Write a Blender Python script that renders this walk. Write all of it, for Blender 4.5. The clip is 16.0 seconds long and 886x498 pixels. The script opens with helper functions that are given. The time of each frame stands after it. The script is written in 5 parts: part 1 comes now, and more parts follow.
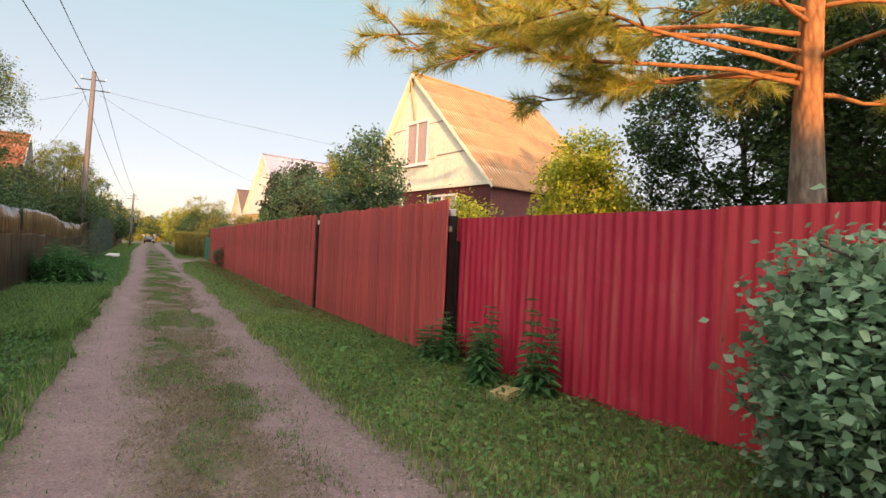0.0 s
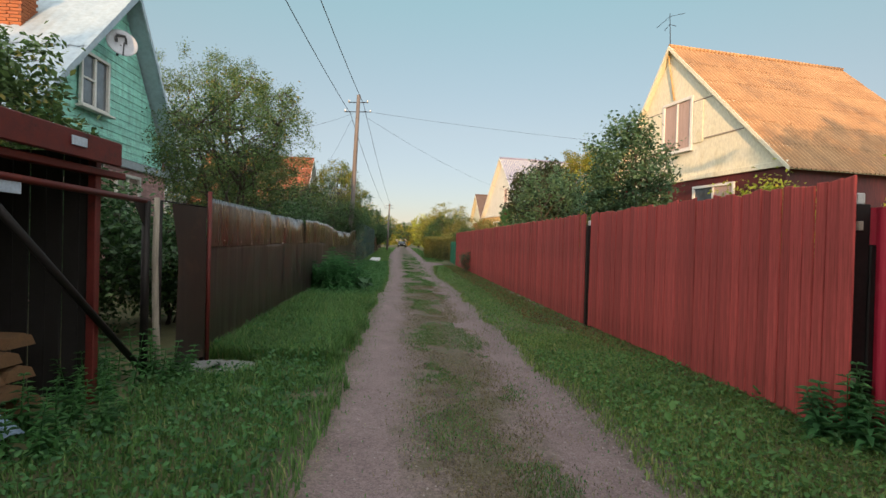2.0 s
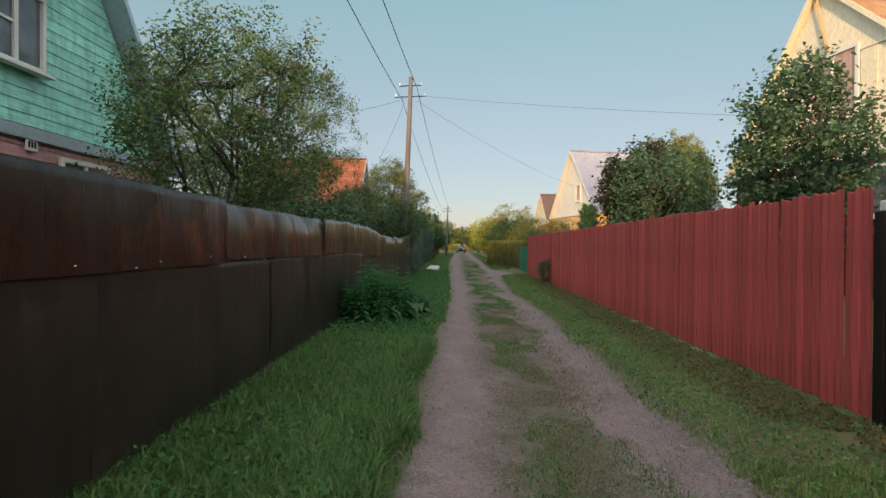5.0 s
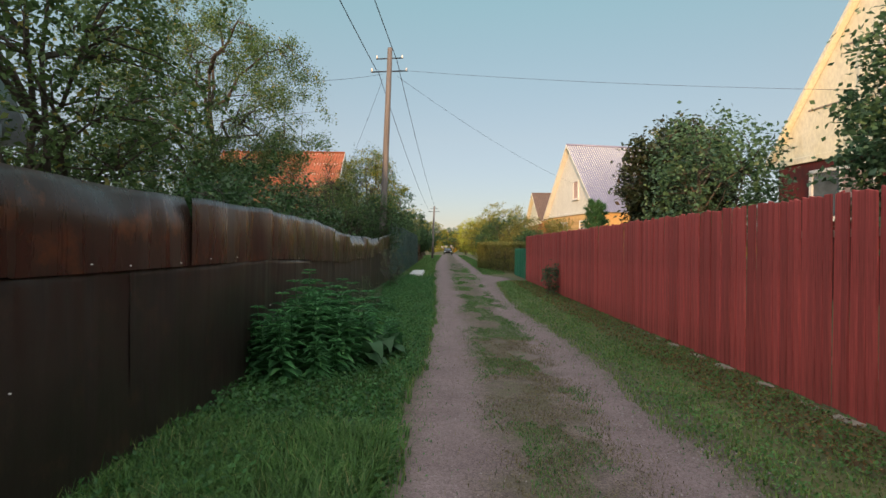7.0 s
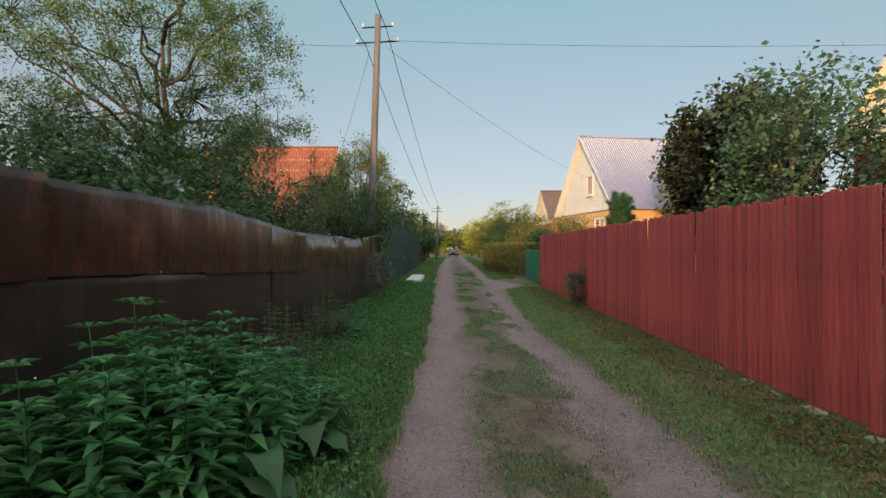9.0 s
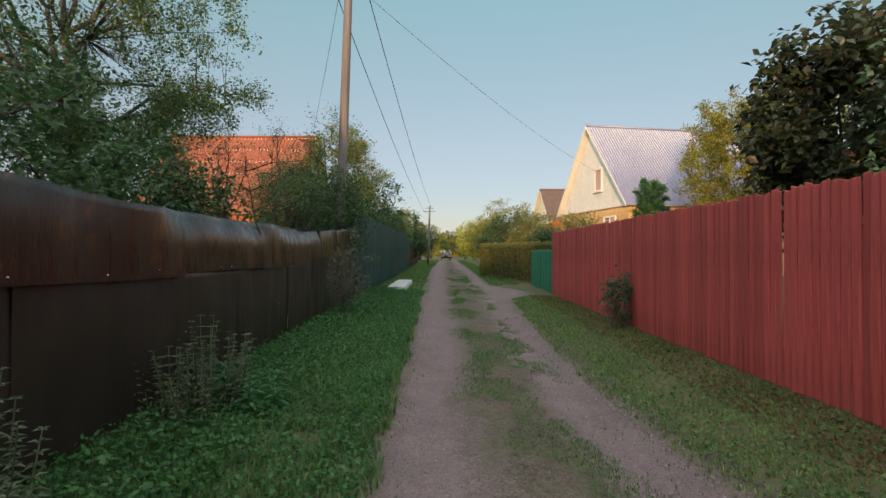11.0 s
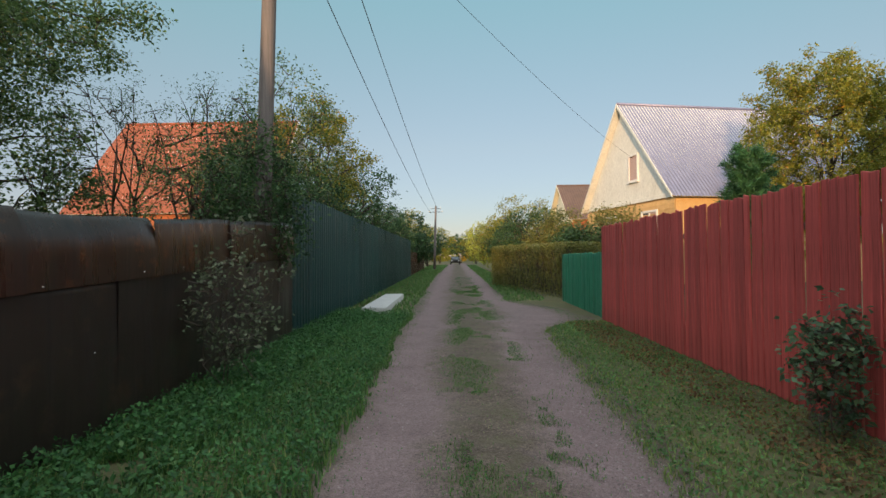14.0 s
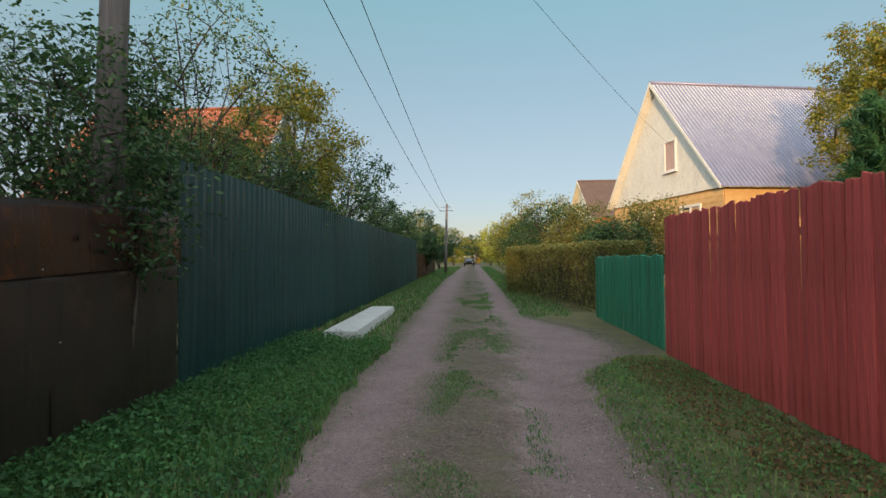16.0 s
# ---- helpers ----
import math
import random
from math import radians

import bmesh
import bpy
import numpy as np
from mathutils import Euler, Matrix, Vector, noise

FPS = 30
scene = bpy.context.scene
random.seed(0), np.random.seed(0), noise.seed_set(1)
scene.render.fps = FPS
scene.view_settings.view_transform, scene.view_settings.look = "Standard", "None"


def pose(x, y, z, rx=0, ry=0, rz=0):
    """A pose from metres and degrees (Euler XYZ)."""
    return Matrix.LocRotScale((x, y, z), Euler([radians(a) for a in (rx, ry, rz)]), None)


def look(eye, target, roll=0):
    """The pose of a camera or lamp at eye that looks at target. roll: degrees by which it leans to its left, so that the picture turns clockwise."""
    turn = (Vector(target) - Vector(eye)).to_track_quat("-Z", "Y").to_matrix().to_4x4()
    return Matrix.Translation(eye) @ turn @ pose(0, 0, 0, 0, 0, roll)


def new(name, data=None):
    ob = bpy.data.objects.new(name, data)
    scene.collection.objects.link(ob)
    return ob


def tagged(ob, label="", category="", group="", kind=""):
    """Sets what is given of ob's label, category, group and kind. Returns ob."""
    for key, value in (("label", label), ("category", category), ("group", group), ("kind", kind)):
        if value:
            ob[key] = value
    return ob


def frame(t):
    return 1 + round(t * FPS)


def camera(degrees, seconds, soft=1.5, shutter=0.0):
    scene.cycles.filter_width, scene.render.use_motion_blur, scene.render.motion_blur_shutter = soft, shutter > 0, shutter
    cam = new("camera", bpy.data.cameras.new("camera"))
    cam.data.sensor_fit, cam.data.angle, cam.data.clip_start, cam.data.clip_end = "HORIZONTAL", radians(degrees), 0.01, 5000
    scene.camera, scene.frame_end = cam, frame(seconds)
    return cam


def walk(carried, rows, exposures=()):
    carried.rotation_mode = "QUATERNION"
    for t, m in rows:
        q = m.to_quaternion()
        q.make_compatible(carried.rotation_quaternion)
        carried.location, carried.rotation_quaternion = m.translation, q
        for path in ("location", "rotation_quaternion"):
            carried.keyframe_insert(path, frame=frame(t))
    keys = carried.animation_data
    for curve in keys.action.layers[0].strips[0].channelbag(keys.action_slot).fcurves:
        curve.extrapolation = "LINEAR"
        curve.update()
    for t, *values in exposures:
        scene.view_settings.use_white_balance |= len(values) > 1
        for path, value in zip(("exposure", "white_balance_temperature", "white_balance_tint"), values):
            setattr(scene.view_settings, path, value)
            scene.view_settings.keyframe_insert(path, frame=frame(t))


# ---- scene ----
cam = camera(80.0, 16.0)
PATH = [
    (0, (1.048, -0.594, 1.419), (1.87, 1.229, 1.424), 2.7),
    (0.5, (0.858, -0.156, 1.407), (1.453, 1.753, 1.4), 2.4),
    (1, (0.721, 0.239, 1.43), (1.063, 2.21, 1.417), 2.0),
    (1.5, (0.596, 0.689, 1.451), (0.73, 2.685, 1.428), 1.8),
    (2, (0.681, 1.4, 1.477), (0.672, 3.4, 1.451), 1.6),
    (2.5, (0.555, 2.277, 1.491), (0.421, 4.273, 1.464), 0.9),
    (3, (0.454, 2.957, 1.498), (0.257, 4.947, 1.473), 0.7),
    (3.5, (0.359, 3.597, 1.496), (0.156, 5.586, 1.471), 0.6),
    (4, (0.302, 4.293, 1.504), (0.057, 6.278, 1.483), 0.5),
    (6.5, (-0.264, 9.123, 1.538), (-0.449, 11.114, 1.531), 0.5),
    (7, (-0.296, 10.0, 1.531), (-0.475, 11.992, 1.525), 0.5),
    (7.5, (-0.339, 10.884, 1.518), (-0.524, 12.875, 1.515), 0.5),
    (8, (-0.359, 11.701, 1.525), (-0.544, 13.692, 1.523), 0.2),
    (8.5, (-0.342, 12.527, 1.527), (-0.554, 14.516, 1.527), 0.1),
    (9, (-0.372, 13.331, 1.537), (-0.574, 15.321, 1.537), 0.0),
    (11.5, (-0.741, 18.374, 1.398), (-0.916, 20.366, 1.414), 0.1),
    (12, (-0.774, 19.363, 1.395), (-0.976, 21.353, 1.414), -0.1),
    (12.5, (-0.797, 20.326, 1.398), (-0.989, 22.317, 1.421), -0.1),
    (13, (-0.802, 21.279, 1.417), (-1.012, 23.268, 1.442), -0.2),
    (13.5, (-0.833, 22.13, 1.435), (-1.037, 24.119, 1.461), -0.3),
    (14, (-0.831, 22.979, 1.449), (-1.048, 24.967, 1.478), -0.6),
    (14.5, (-0.845, 23.912, 1.477), (-1.078, 25.898, 1.509), -0.7),
    (15, (-0.82, 24.824, 1.479), (-1.069, 26.808, 1.513), -0.6),
    (15.5, (-0.818, 25.723, 1.496), (-1.101, 27.703, 1.53), -0.8),
    (16, (-0.803, 26.65, 1.499), (-1.079, 28.63, 1.533), -0.7),
]
walk(cam, [(t, look(eye, target, roll)) for t, eye, target, roll in PATH],
     [(0.0, 1.22, 7700, 25), (1.0, 0.98, 7400, 20), (2.0, 0.8, 7000, 13), (3.5, 0.69, 6900, 12), (9.0, 0.68, 6900, 14), (16.0, 0.64, 6500, 10)])

# ---- world and sun ----
SUN_FROM = Vector((-0.14, -0.985, 0.12)).normalized()
world = bpy.data.worlds.new("world")
scene.world = world
world.use_nodes = True
wn = world.node_tree
sky = wn.nodes.new("ShaderNodeTexSky")
sky.sky_type = "NISHITA"
sky.sun_disc = False
sky.sun_elevation = math.asin(SUN_FROM.z)
sky.sun_rotation = math.atan2(SUN_FROM.x, SUN_FROM.y)
sky.air_density, sky.dust_density, sky.ozone_density = 1.0, 0.3, 2.5
veil = wn.nodes.new("ShaderNodeBackground")
veil.inputs[1].default_value = 0.27
# thin haze that brightens smoothly towards the low sun
ray = wn.nodes.new("ShaderNodeTexCoord")
# the veil is a dull lavender at the horizon and turns teal higher up
upward = wn.nodes.new("ShaderNodeSeparateXYZ")
tint = wn.nodes.new("ShaderNodeValToRGB")
tint.color_ramp.elements[0].position, tint.color_ramp.elements[0].color = 0.0, (0.6, 0.46, 0.72, 1)
tint.color_ramp.elements[1].position, tint.color_ramp.elements[1].color = 0.45, (0.46, 0.8, 0.74, 1)
tint.color_ramp.elements.new(0.2).color = (0.66, 0.66, 0.64, 1)
wn.links.new(ray.outputs["Generated"], upward.inputs[0])
wn.links.new(upward.outputs[2], tint.inputs[0])
wn.links.new(tint.outputs[0], veil.inputs[0])
turn = wn.nodes.new("ShaderNodeVectorMath")
turn.operation = "DOT_PRODUCT"
turn.inputs[1].default_value = Vector((-0.05, -0.85, 0.5)).normalized()
rise = wn.nodes.new("ShaderNodeMapRange")
rise.interpolation_type = "SMOOTHSTEP"
rise.inputs["From Min"].default_value, rise.inputs["From Max"].default_value = -0.45, 1.0
rise.inputs["To Min"].default_value, rise.inputs["To Max"].default_value = 0.0, 0.92
haze = wn.nodes.new("ShaderNodeBackground")
haze.inputs[0].default_value = (0.98, 0.92, 0.92, 1)
hazy = wn.nodes.new("ShaderNodeAddShader")
wn.links.new(ray.outputs["Generated"], turn.inputs[0])
wn.links.new(turn.outputs["Value"], rise.inputs["Value"])
wn.links.new(rise.outputs[0], haze.inputs[1])
wn.links.new(veil.outputs[0], hazy.inputs[0])
wn.links.new(haze.outputs[0], hazy.inputs[1])
both = wn.nodes.new("ShaderNodeAddShader")
wn.links.new(sky.outputs[0], wn.nodes["Background"].inputs[0])
wn.links.new(wn.nodes["Background"].outputs[0], both.inputs[0])
wn.links.new(hazy.outputs[0], both.inputs[1])
wn.links.new(both.outputs[0], wn.nodes["World Output"].inputs[0])
wn.nodes["Background"].inputs[1].default_value = 0.065
sun = new("sun", bpy.data.lights.new("sun", "SUN"))
sun.data.energy, sun.data.angle, sun.data.color = 3.3, radians(0.6), (1.0, 0.62, 0.32)
sun.matrix_world = look(SUN_FROM * 60, (0, 0, 0))


# ---- materials ----
def rgb(h):
    h = h.lstrip("#")
    c = [int(h[i:i + 2], 16) / 255 for i in (0, 2, 4)]
    return tuple(v / 12.92 if v <= 0.04045 else ((v + 0.055) / 1.055) ** 2.4 for v in c) + (1.0,)


class Nodes:
    """A small builder round one material's node tree."""
    def __init__(self, name, rough=0.8, metal=0.0):
        self.m = bpy.data.materials.new(name)
        self.m.use_nodes = True
        self.t = self.m.node_tree
        self.b = self.t.nodes["Principled BSDF"]
        self.b.inputs["Roughness"].default_value = rough
        self.b.inputs["Metallic"].default_value = metal

    def add(self, kind, **kw):
        n = self.t.nodes.new(kind)
        for k, v in kw.items():
            if k in n.inputs:
                n.inputs[k].default_value = v
        return n

    def link(self, a, b):
        self.t.links.new(a, b)

    def coord(self, kind="Object", scale=(1, 1, 1)):
        c, mp = self.add("ShaderNodeTexCoord"), self.add("ShaderNodeMapping", Scale=scale)
        self.link(c.outputs[kind], mp.inputs[0])
        return mp.outputs[0]

    def noise(self, vec, scale, detail=4.0, rough=0.6, dist=0.0):
        n = self.add("ShaderNodeTexNoise", Scale=scale, Detail=detail, Roughness=rough, Distortion=dist)
        self.link(vec, n.inputs["Vector"])
        return n.outputs["Fac"]

    def ramp(self, fac, *stops):
        r = self.add("ShaderNodeValToRGB")
        e = r.color_ramp.elements
        while len(e) < len(stops):
            e.new(0.5)
        for el, (p, c) in zip(e, stops):
            el.position, el.color = p, c if len(c) == 4 else (*c, 1.0)
        self.link(fac, r.inputs[0])
        return r.outputs[0]

    def mix(self, fac, a, b, blend="MIX"):
        n = self.t.nodes.new("ShaderNodeMix")
        n.data_type, n.blend_type = "RGBA", blend
        for sock, v in ((n.inputs[0], fac), (n.inputs[6], a), (n.inputs[7], b)):
            if hasattr(v, "is_linked"):
                self.link(v, sock)
            else:
                sock.default_value = v
        return n.outputs[2]

    def math(self, op, a, b=0.0, clamp=False):
        n = self.t.nodes.new("ShaderNodeMath")
        n.operation, n.use_clamp = op, clamp
        for sock, v in ((n.inputs[0], a), (n.inputs[1], b)):
            if hasattr(v, "is_linked"):
                self.link(v, sock)
            else:
                sock.default_value = v
        return n.outputs[0]

    def bump(self, height, strength=0.3, distance=0.01):
        n = self.add("ShaderNodeBump", Strength=strength, Distance=distance)
        self.link(height, n.inputs["Height"])
        self.link(n.outputs[0], self.b.inputs["Normal"])

    def done(self, colour, rough=None):
        self.link(colour, self.b.inputs["Base Color"])
        if rough is not None:
            self.link(rough, self.b.inputs["Roughness"])
        return self.m


BLACK, WHITE = (0, 0, 0, 1), (1, 1, 1, 1)


def simple(name, c1, c2, scale=6.0, rough=0.8, metal=0.0, stretch=(1, 1, 1), bump=0.15, dist=0.004, coord="Object", vary=0.0, c3=None):
    """Two tones mixed by coarse noise, fine grain on top, and a shade that differs from piece to piece."""
    n = Nodes(name, rough, metal)
    v = n.coord(coord, stretch)
    big, fine = n.noise(v, scale, 5), n.noise(v, scale * 9, 3)
    col = n.ramp(big, (0.3, rgb(c1)), (0.7, rgb(c2)))
    if c3:
        col = n.mix(n.ramp(n.noise(v, scale * 0.45, 6, 0.7), (0.56, BLACK), (0.72, WHITE)), col, rgb(c3))
    col = n.mix(0.35, col, n.ramp(fine, (0.25, (0.25, 0.25, 0.25)), (0.75, WHITE)), "MULTIPLY")
    if vary:
        oi = n.add("ShaderNodeObjectInfo")
        col = n.mix(1.0, col, n.ramp(oi.outputs["Random"], (0.0, (1 - vary,) * 3), (1.0, (1 + vary * 0.3,) * 3)), "MULTIPLY")
    n.bump(fine, bump, dist)
    return n.done(col, n.ramp(big, (0.2, (rough * 0.85,) * 3), (0.8, (min(1, rough * 1.1),) * 3)))


def leaf_mat(name, dark, light, extra=None, rough=0.5, glow=0.42):
    """Leaves whose tone differs from leaf to leaf, letting some light through."""
    n = Nodes(name, rough)
    geo = n.add("ShaderNodeNewGeometry")
    stops = [(0.0, rgb(dark)), (0.75, rgb(light))]
    if extra:
        stops += [(0.9, rgb(light)), (1.0, rgb(extra))]
    col = n.ramp(geo.outputs["Random Per Island"], *stops)
    v = n.coord("Object")
    col = n.mix(0.5, col, n.ramp(n.noise(v, 1.3, 3), (0.3, (0.45, 0.45, 0.45)), (0.7, WHITE)), "MULTIPLY")
    n.done(col)
    tr = n.add("ShaderNodeBsdfTranslucent")
    n.link(col, tr.inputs[0])
    mx = n.add("ShaderNodeMixShader")
    mx.inputs[0].default_value = glow
    n.link(n.b.outputs[0], mx.inputs[1])
    n.link(tr.outputs[0], mx.inputs[2])
    n.link(mx.outputs[0], n.t.nodes["Material Output"].inputs[0])
    return n.m


def board_mat(name, c1, c2, worn, grain=(14, 14, 0.8), wear=0.62, vary=0.35, rough=0.6):
    """Painted sawn boards, worn along the grain."""
    n = Nodes(name, rough)
    v = n.coord("Object", grain)
    g, big = n.noise(v, 1.6, 6, 0.65), n.noise(n.coord("Object"), 1.1, 4)
    col = n.mix(n.ramp(big, (0.35, BLACK), (0.7, WHITE)), rgb(c1), rgb(c2))
    col = n.mix(n.ramp(g, (wear, BLACK), (wear + 0.12, WHITE)), col, rgb(worn))
    col = n.mix(0.6, col, n.ramp(n.noise(v, 4.0, 4), (0.3, (0.42, 0.4, 0.4)), (0.58, WHITE)), "MULTIPLY")
    col = n.mix(0.5, col, n.ramp(n.noise(n.coord("Object", (3, 3, 0.9)), 2.4, 5, 0.7), (0.36, (0.45, 0.42, 0.42)), (0.56, WHITE)), "MULTIPLY")
    oi = n.add("ShaderNodeObjectInfo")
    col = n.mix(1.0, col, n.ramp(oi.outputs["Random"], (0.0, (1 - vary,) * 3), (1.0, (1.08,) * 3)), "MULTIPLY")
    n.bump(g, 0.5, 0.006)
    return n.done(col)


def sheet_mat(name, c1, c2, streak, rough=0.4, metal=0.0, stain=None, bump=0.1):
    """Coated or rusty steel sheet with streaks running down it."""
    n = Nodes(name, rough, metal)
    v = n.coord("Object")
    big = n.noise(v, 0.9, 5, 0.65)
    run = n.noise(n.coord("Object", (9, 9, 0.5)), 1.0, 5, 0.7)
    fine = n.noise(v, 60, 3)
    col = n.ramp(big, (0.32, rgb(c1)), (0.68, rgb(c2)))
    col = n.mix(n.ramp(run, (0.55, BLACK), (0.74, (0.75, 0.75, 0.75))), col, rgb(streak))
    if stain:
        col = n.mix(n.ramp(n.noise(v, 2.3, 6, 0.7), (0.55, BLACK), (0.66, WHITE)), col, rgb(stain))
    oi = n.add("ShaderNodeObjectInfo")
    col = n.mix(1.0, col, n.ramp(oi.outputs["Random"], (0.0, (0.75,) * 3), (1.0, (1.05,) * 3)), "MULTIPLY")
    n.bump(n.math("ADD", n.math("MULTIPLY", big, 0.7), n.math("MULTIPLY", fine, 0.06)), bump, 0.05)
    return n.done(col, n.ramp(run, (0.3, (rough,) * 3), (0.75, (min(1, rough + 0.3),) * 3)))


def road_mat():
    """Packed gravel wheel tracks with a worn strip of low grass between them; u is metres from the middle."""
    n = Nodes("gravel_lane", 0.95)
    uv = n.add("ShaderNodeTexCoord").outputs["UV"]
    sep = n.add("ShaderNodeSeparateXYZ")
    n.link(uv, sep.inputs[0])
    wob = n.math("MULTIPLY", n.math("SUBTRACT", n.noise(uv, 0.7, 6, 0.7), 0.5), 1.3)
    wob2 = n.math("MULTIPLY", n.math("SUBTRACT", n.noise(uv, 5.0, 5, 0.75), 0.5), 0.7)
    u = n.math("ADD", n.math("ADD", sep.outputs[0], wob), wob2)
    stones = n.add("ShaderNodeTexVoronoi", Scale=58.0, Randomness=1.0)
    n.link(uv, stones.inputs["Vector"])
    stones2 = n.add("ShaderNodeTexVoronoi", Scale=130.0, Randomness=1.0)
    n.link(uv, stones2.inputs["Vector"])
    track = n.ramp(n.noise(uv, 1.4, 6, 0.7), (0.3, rgb("#7c6a6b")), (0.7, rgb("#978485")))
    bw = n.add("ShaderNodeRGBToBW")
    n.link(stones.outputs["Color"], bw.inputs[0])
    bw2 = n.add("ShaderNodeRGBToBW")
    n.link(stones2.outputs["Color"], bw2.inputs[0])
    tone = n.ramp(n.math("ADD", n.math("MULTIPLY", bw.outputs[0], 0.5), n.math("MULTIPLY", bw2.outputs[0], 0.5)), (0.25, (0.58, 0.56, 0.56)), (0.5, (0.84, 0.83, 0.83)), (0.75, (1.1, 1.09, 1.08)))
    grit = n.mix(0.85, track, tone, "MULTIPLY")
    grit = n.mix(0.4, grit, n.ramp(stones2.outputs["Distance"], (0.0, WHITE), (0.75, (0.35, 0.33, 0.32))), "MULTIPLY")
    earth = n.ramp(n.noise(uv, 3.0, 6, 0.75), (0.32, rgb("#574c44")), (0.68, rgb("#7a6c60")))
    coarse = n.ramp(n.math("ADD", n.math("MULTIPLY", bw.outputs[0], 0.6), n.math("MULTIPLY", bw2.outputs[0], 0.4)), (0.25, (0.4, 0.38, 0.36)), (0.5, (0.86, 0.85, 0.84)), (0.78, (1.35, 1.34, 1.32)))
    earth = n.mix(0.9, earth, coarse, "MULTIPLY")
    earth = n.mix(0.35, earth, n.ramp(stones.outputs["Distance"], (0.1, WHITE), (0.7, (0.3, 0.3, 0.28))), "MULTIPLY")
    green = n.ramp(n.noise(uv, 14.0, 4, 0.7), (0.35, rgb("#4a4636")), (0.65, rgb("#645d4a")))
    strip = n.math("ABSOLUTE", n.math("ADD", u, 0.06))
    mid = n.ramp(strip, (0.2, WHITE), (0.62, BLACK))
    patch = n.ramp(n.noise(uv, 2.2, 5, 0.7), (0.46, BLACK), (0.6, WHITE))
    edge_in = n.math("ABSOLUTE", n.math("ADD", sep.outputs[0], wob2))
    edge = n.ramp(n.math("SUBTRACT", edge_in, 0.42), (0.6, BLACK), (0.9, WHITE))
    col = n.mix(mid, grit, earth)
    col = n.mix(n.math("MULTIPLY", mid, patch), col, green)
    col = n.mix(edge, col, n.mix(0.4, earth, green))
    hgt = n.math("ADD", n.math("MULTIPLY", stones.outputs["Distance"], -0.5), n.noise(uv, 9.0, 5))
    n.bump(hgt, 0.7, 0.02)
    return n.done(col)


M_ROAD = road_mat()
M_SOIL = simple("grassy_soil", "#4a4a2e", "#6a6642", 1.2, 0.95, bump=0.6, dist=0.03, c3="#5e5439")
M_REDBOARD = board_mat("red_painted_board", "#cb5650", "#b44a47", "#93493f", wear=0.54, vary=0.28, rough=0.75)
M_CRIMSON = sheet_mat("crimson_sheet", "#b0223a", "#c02a44", "#c46a66", 0.42, 0.05, stain="#bc3a48")
M_CRIMSON_B = sheet_mat("brick_red_sheet", "#c0323c", "#c83a46", "#cf7a72", 0.45, 0.1)
M_RUST = sheet_mat("rusty_brown_sheet", "#3a2d28", "#4a372e", "#2e2724", 0.17, 0.5, stain="#6e4630", bump=0.22)
M_RUSTDARK = sheet_mat("tarnished_black_brown_sheet", "#312b28", "#3e3530", "#2a2523", 0.28, 0.4, stain="#483a32", bump=0.2)
M_GREENSHEET = sheet_mat("dark_green_sheet", "#17383a", "#1d4442", "#254f4b", 0.32, 0.15)
M_GREENGATE = sheet_mat("green_gate_sheet", "#247458", "#2b8264", "#389274", 0.4, 0.1)
M_POST = simple("dark_steel", "#1d1b1c", "#2e2826", 8, 0.55, 0.6)
M_REDPIPE = simple("rusty_red_pipe", "#5a1c1a", "#6f2a22", 10, 0.6, 0.3, c3="#3a1c16")
M_OLDWOOD = simple("grey_old_wood", "#857b70", "#aba092", 3, 0.9, stretch=(9, 9, 0.6), bump=0.5, dist=0.01)
M_POLE = simple("weathered_pole", "#5c5654", "#7d7673", 3, 0.9, stretch=(8, 8, 0.35), bump=0.5, dist=0.01, c3="#544e4a")
M_CONCRETE = simple("concrete", "#6c6d6c", "#858584", 5, 0.9, bump=0.3, c3="#545449")
M_STONE = simple("brown_stone", "#8a7e72", "#aca094", 9, 0.95, bump=0.6, dist=0.01)
M_DRY = leaf_mat("dry_leaf", "#5a4430", "#8a6c48", "#a88658", 0.8)
M_WHITECON = simple("pale_slab", "#b9babc", "#d4d4d2", 4, 0.8, bump=0.2)
M_WHITE = simple("white_paint", "#d8d8d4", "#e6e4de", 7, 0.5, bump=0.05)
M_CREAM = simple("cream_board", "#e2dcc0", "#ebe6d0", 1.5, 0.75, stretch=(1, 1, 0.5), c3="#d2c6a0")
M_MINT = board_mat("mint_siding", "#98e6d6", "#a4eede", "#8cdccb", (0.6, 0.6, 8), 0.75, 0.12, 0.5)
M_PINKSIDING = board_mat("pink_brown_siding", "#bd8f8e", "#c79a99", "#a87f7e", (0.6, 0.6, 8), 0.7, 0.2, 0.6)
M_BROWNWALL = board_mat("brown_red_board", "#6a2420", "#5a1e1c", "#4a1a18", (6, 6, 0.6), 0.65, 0.2)
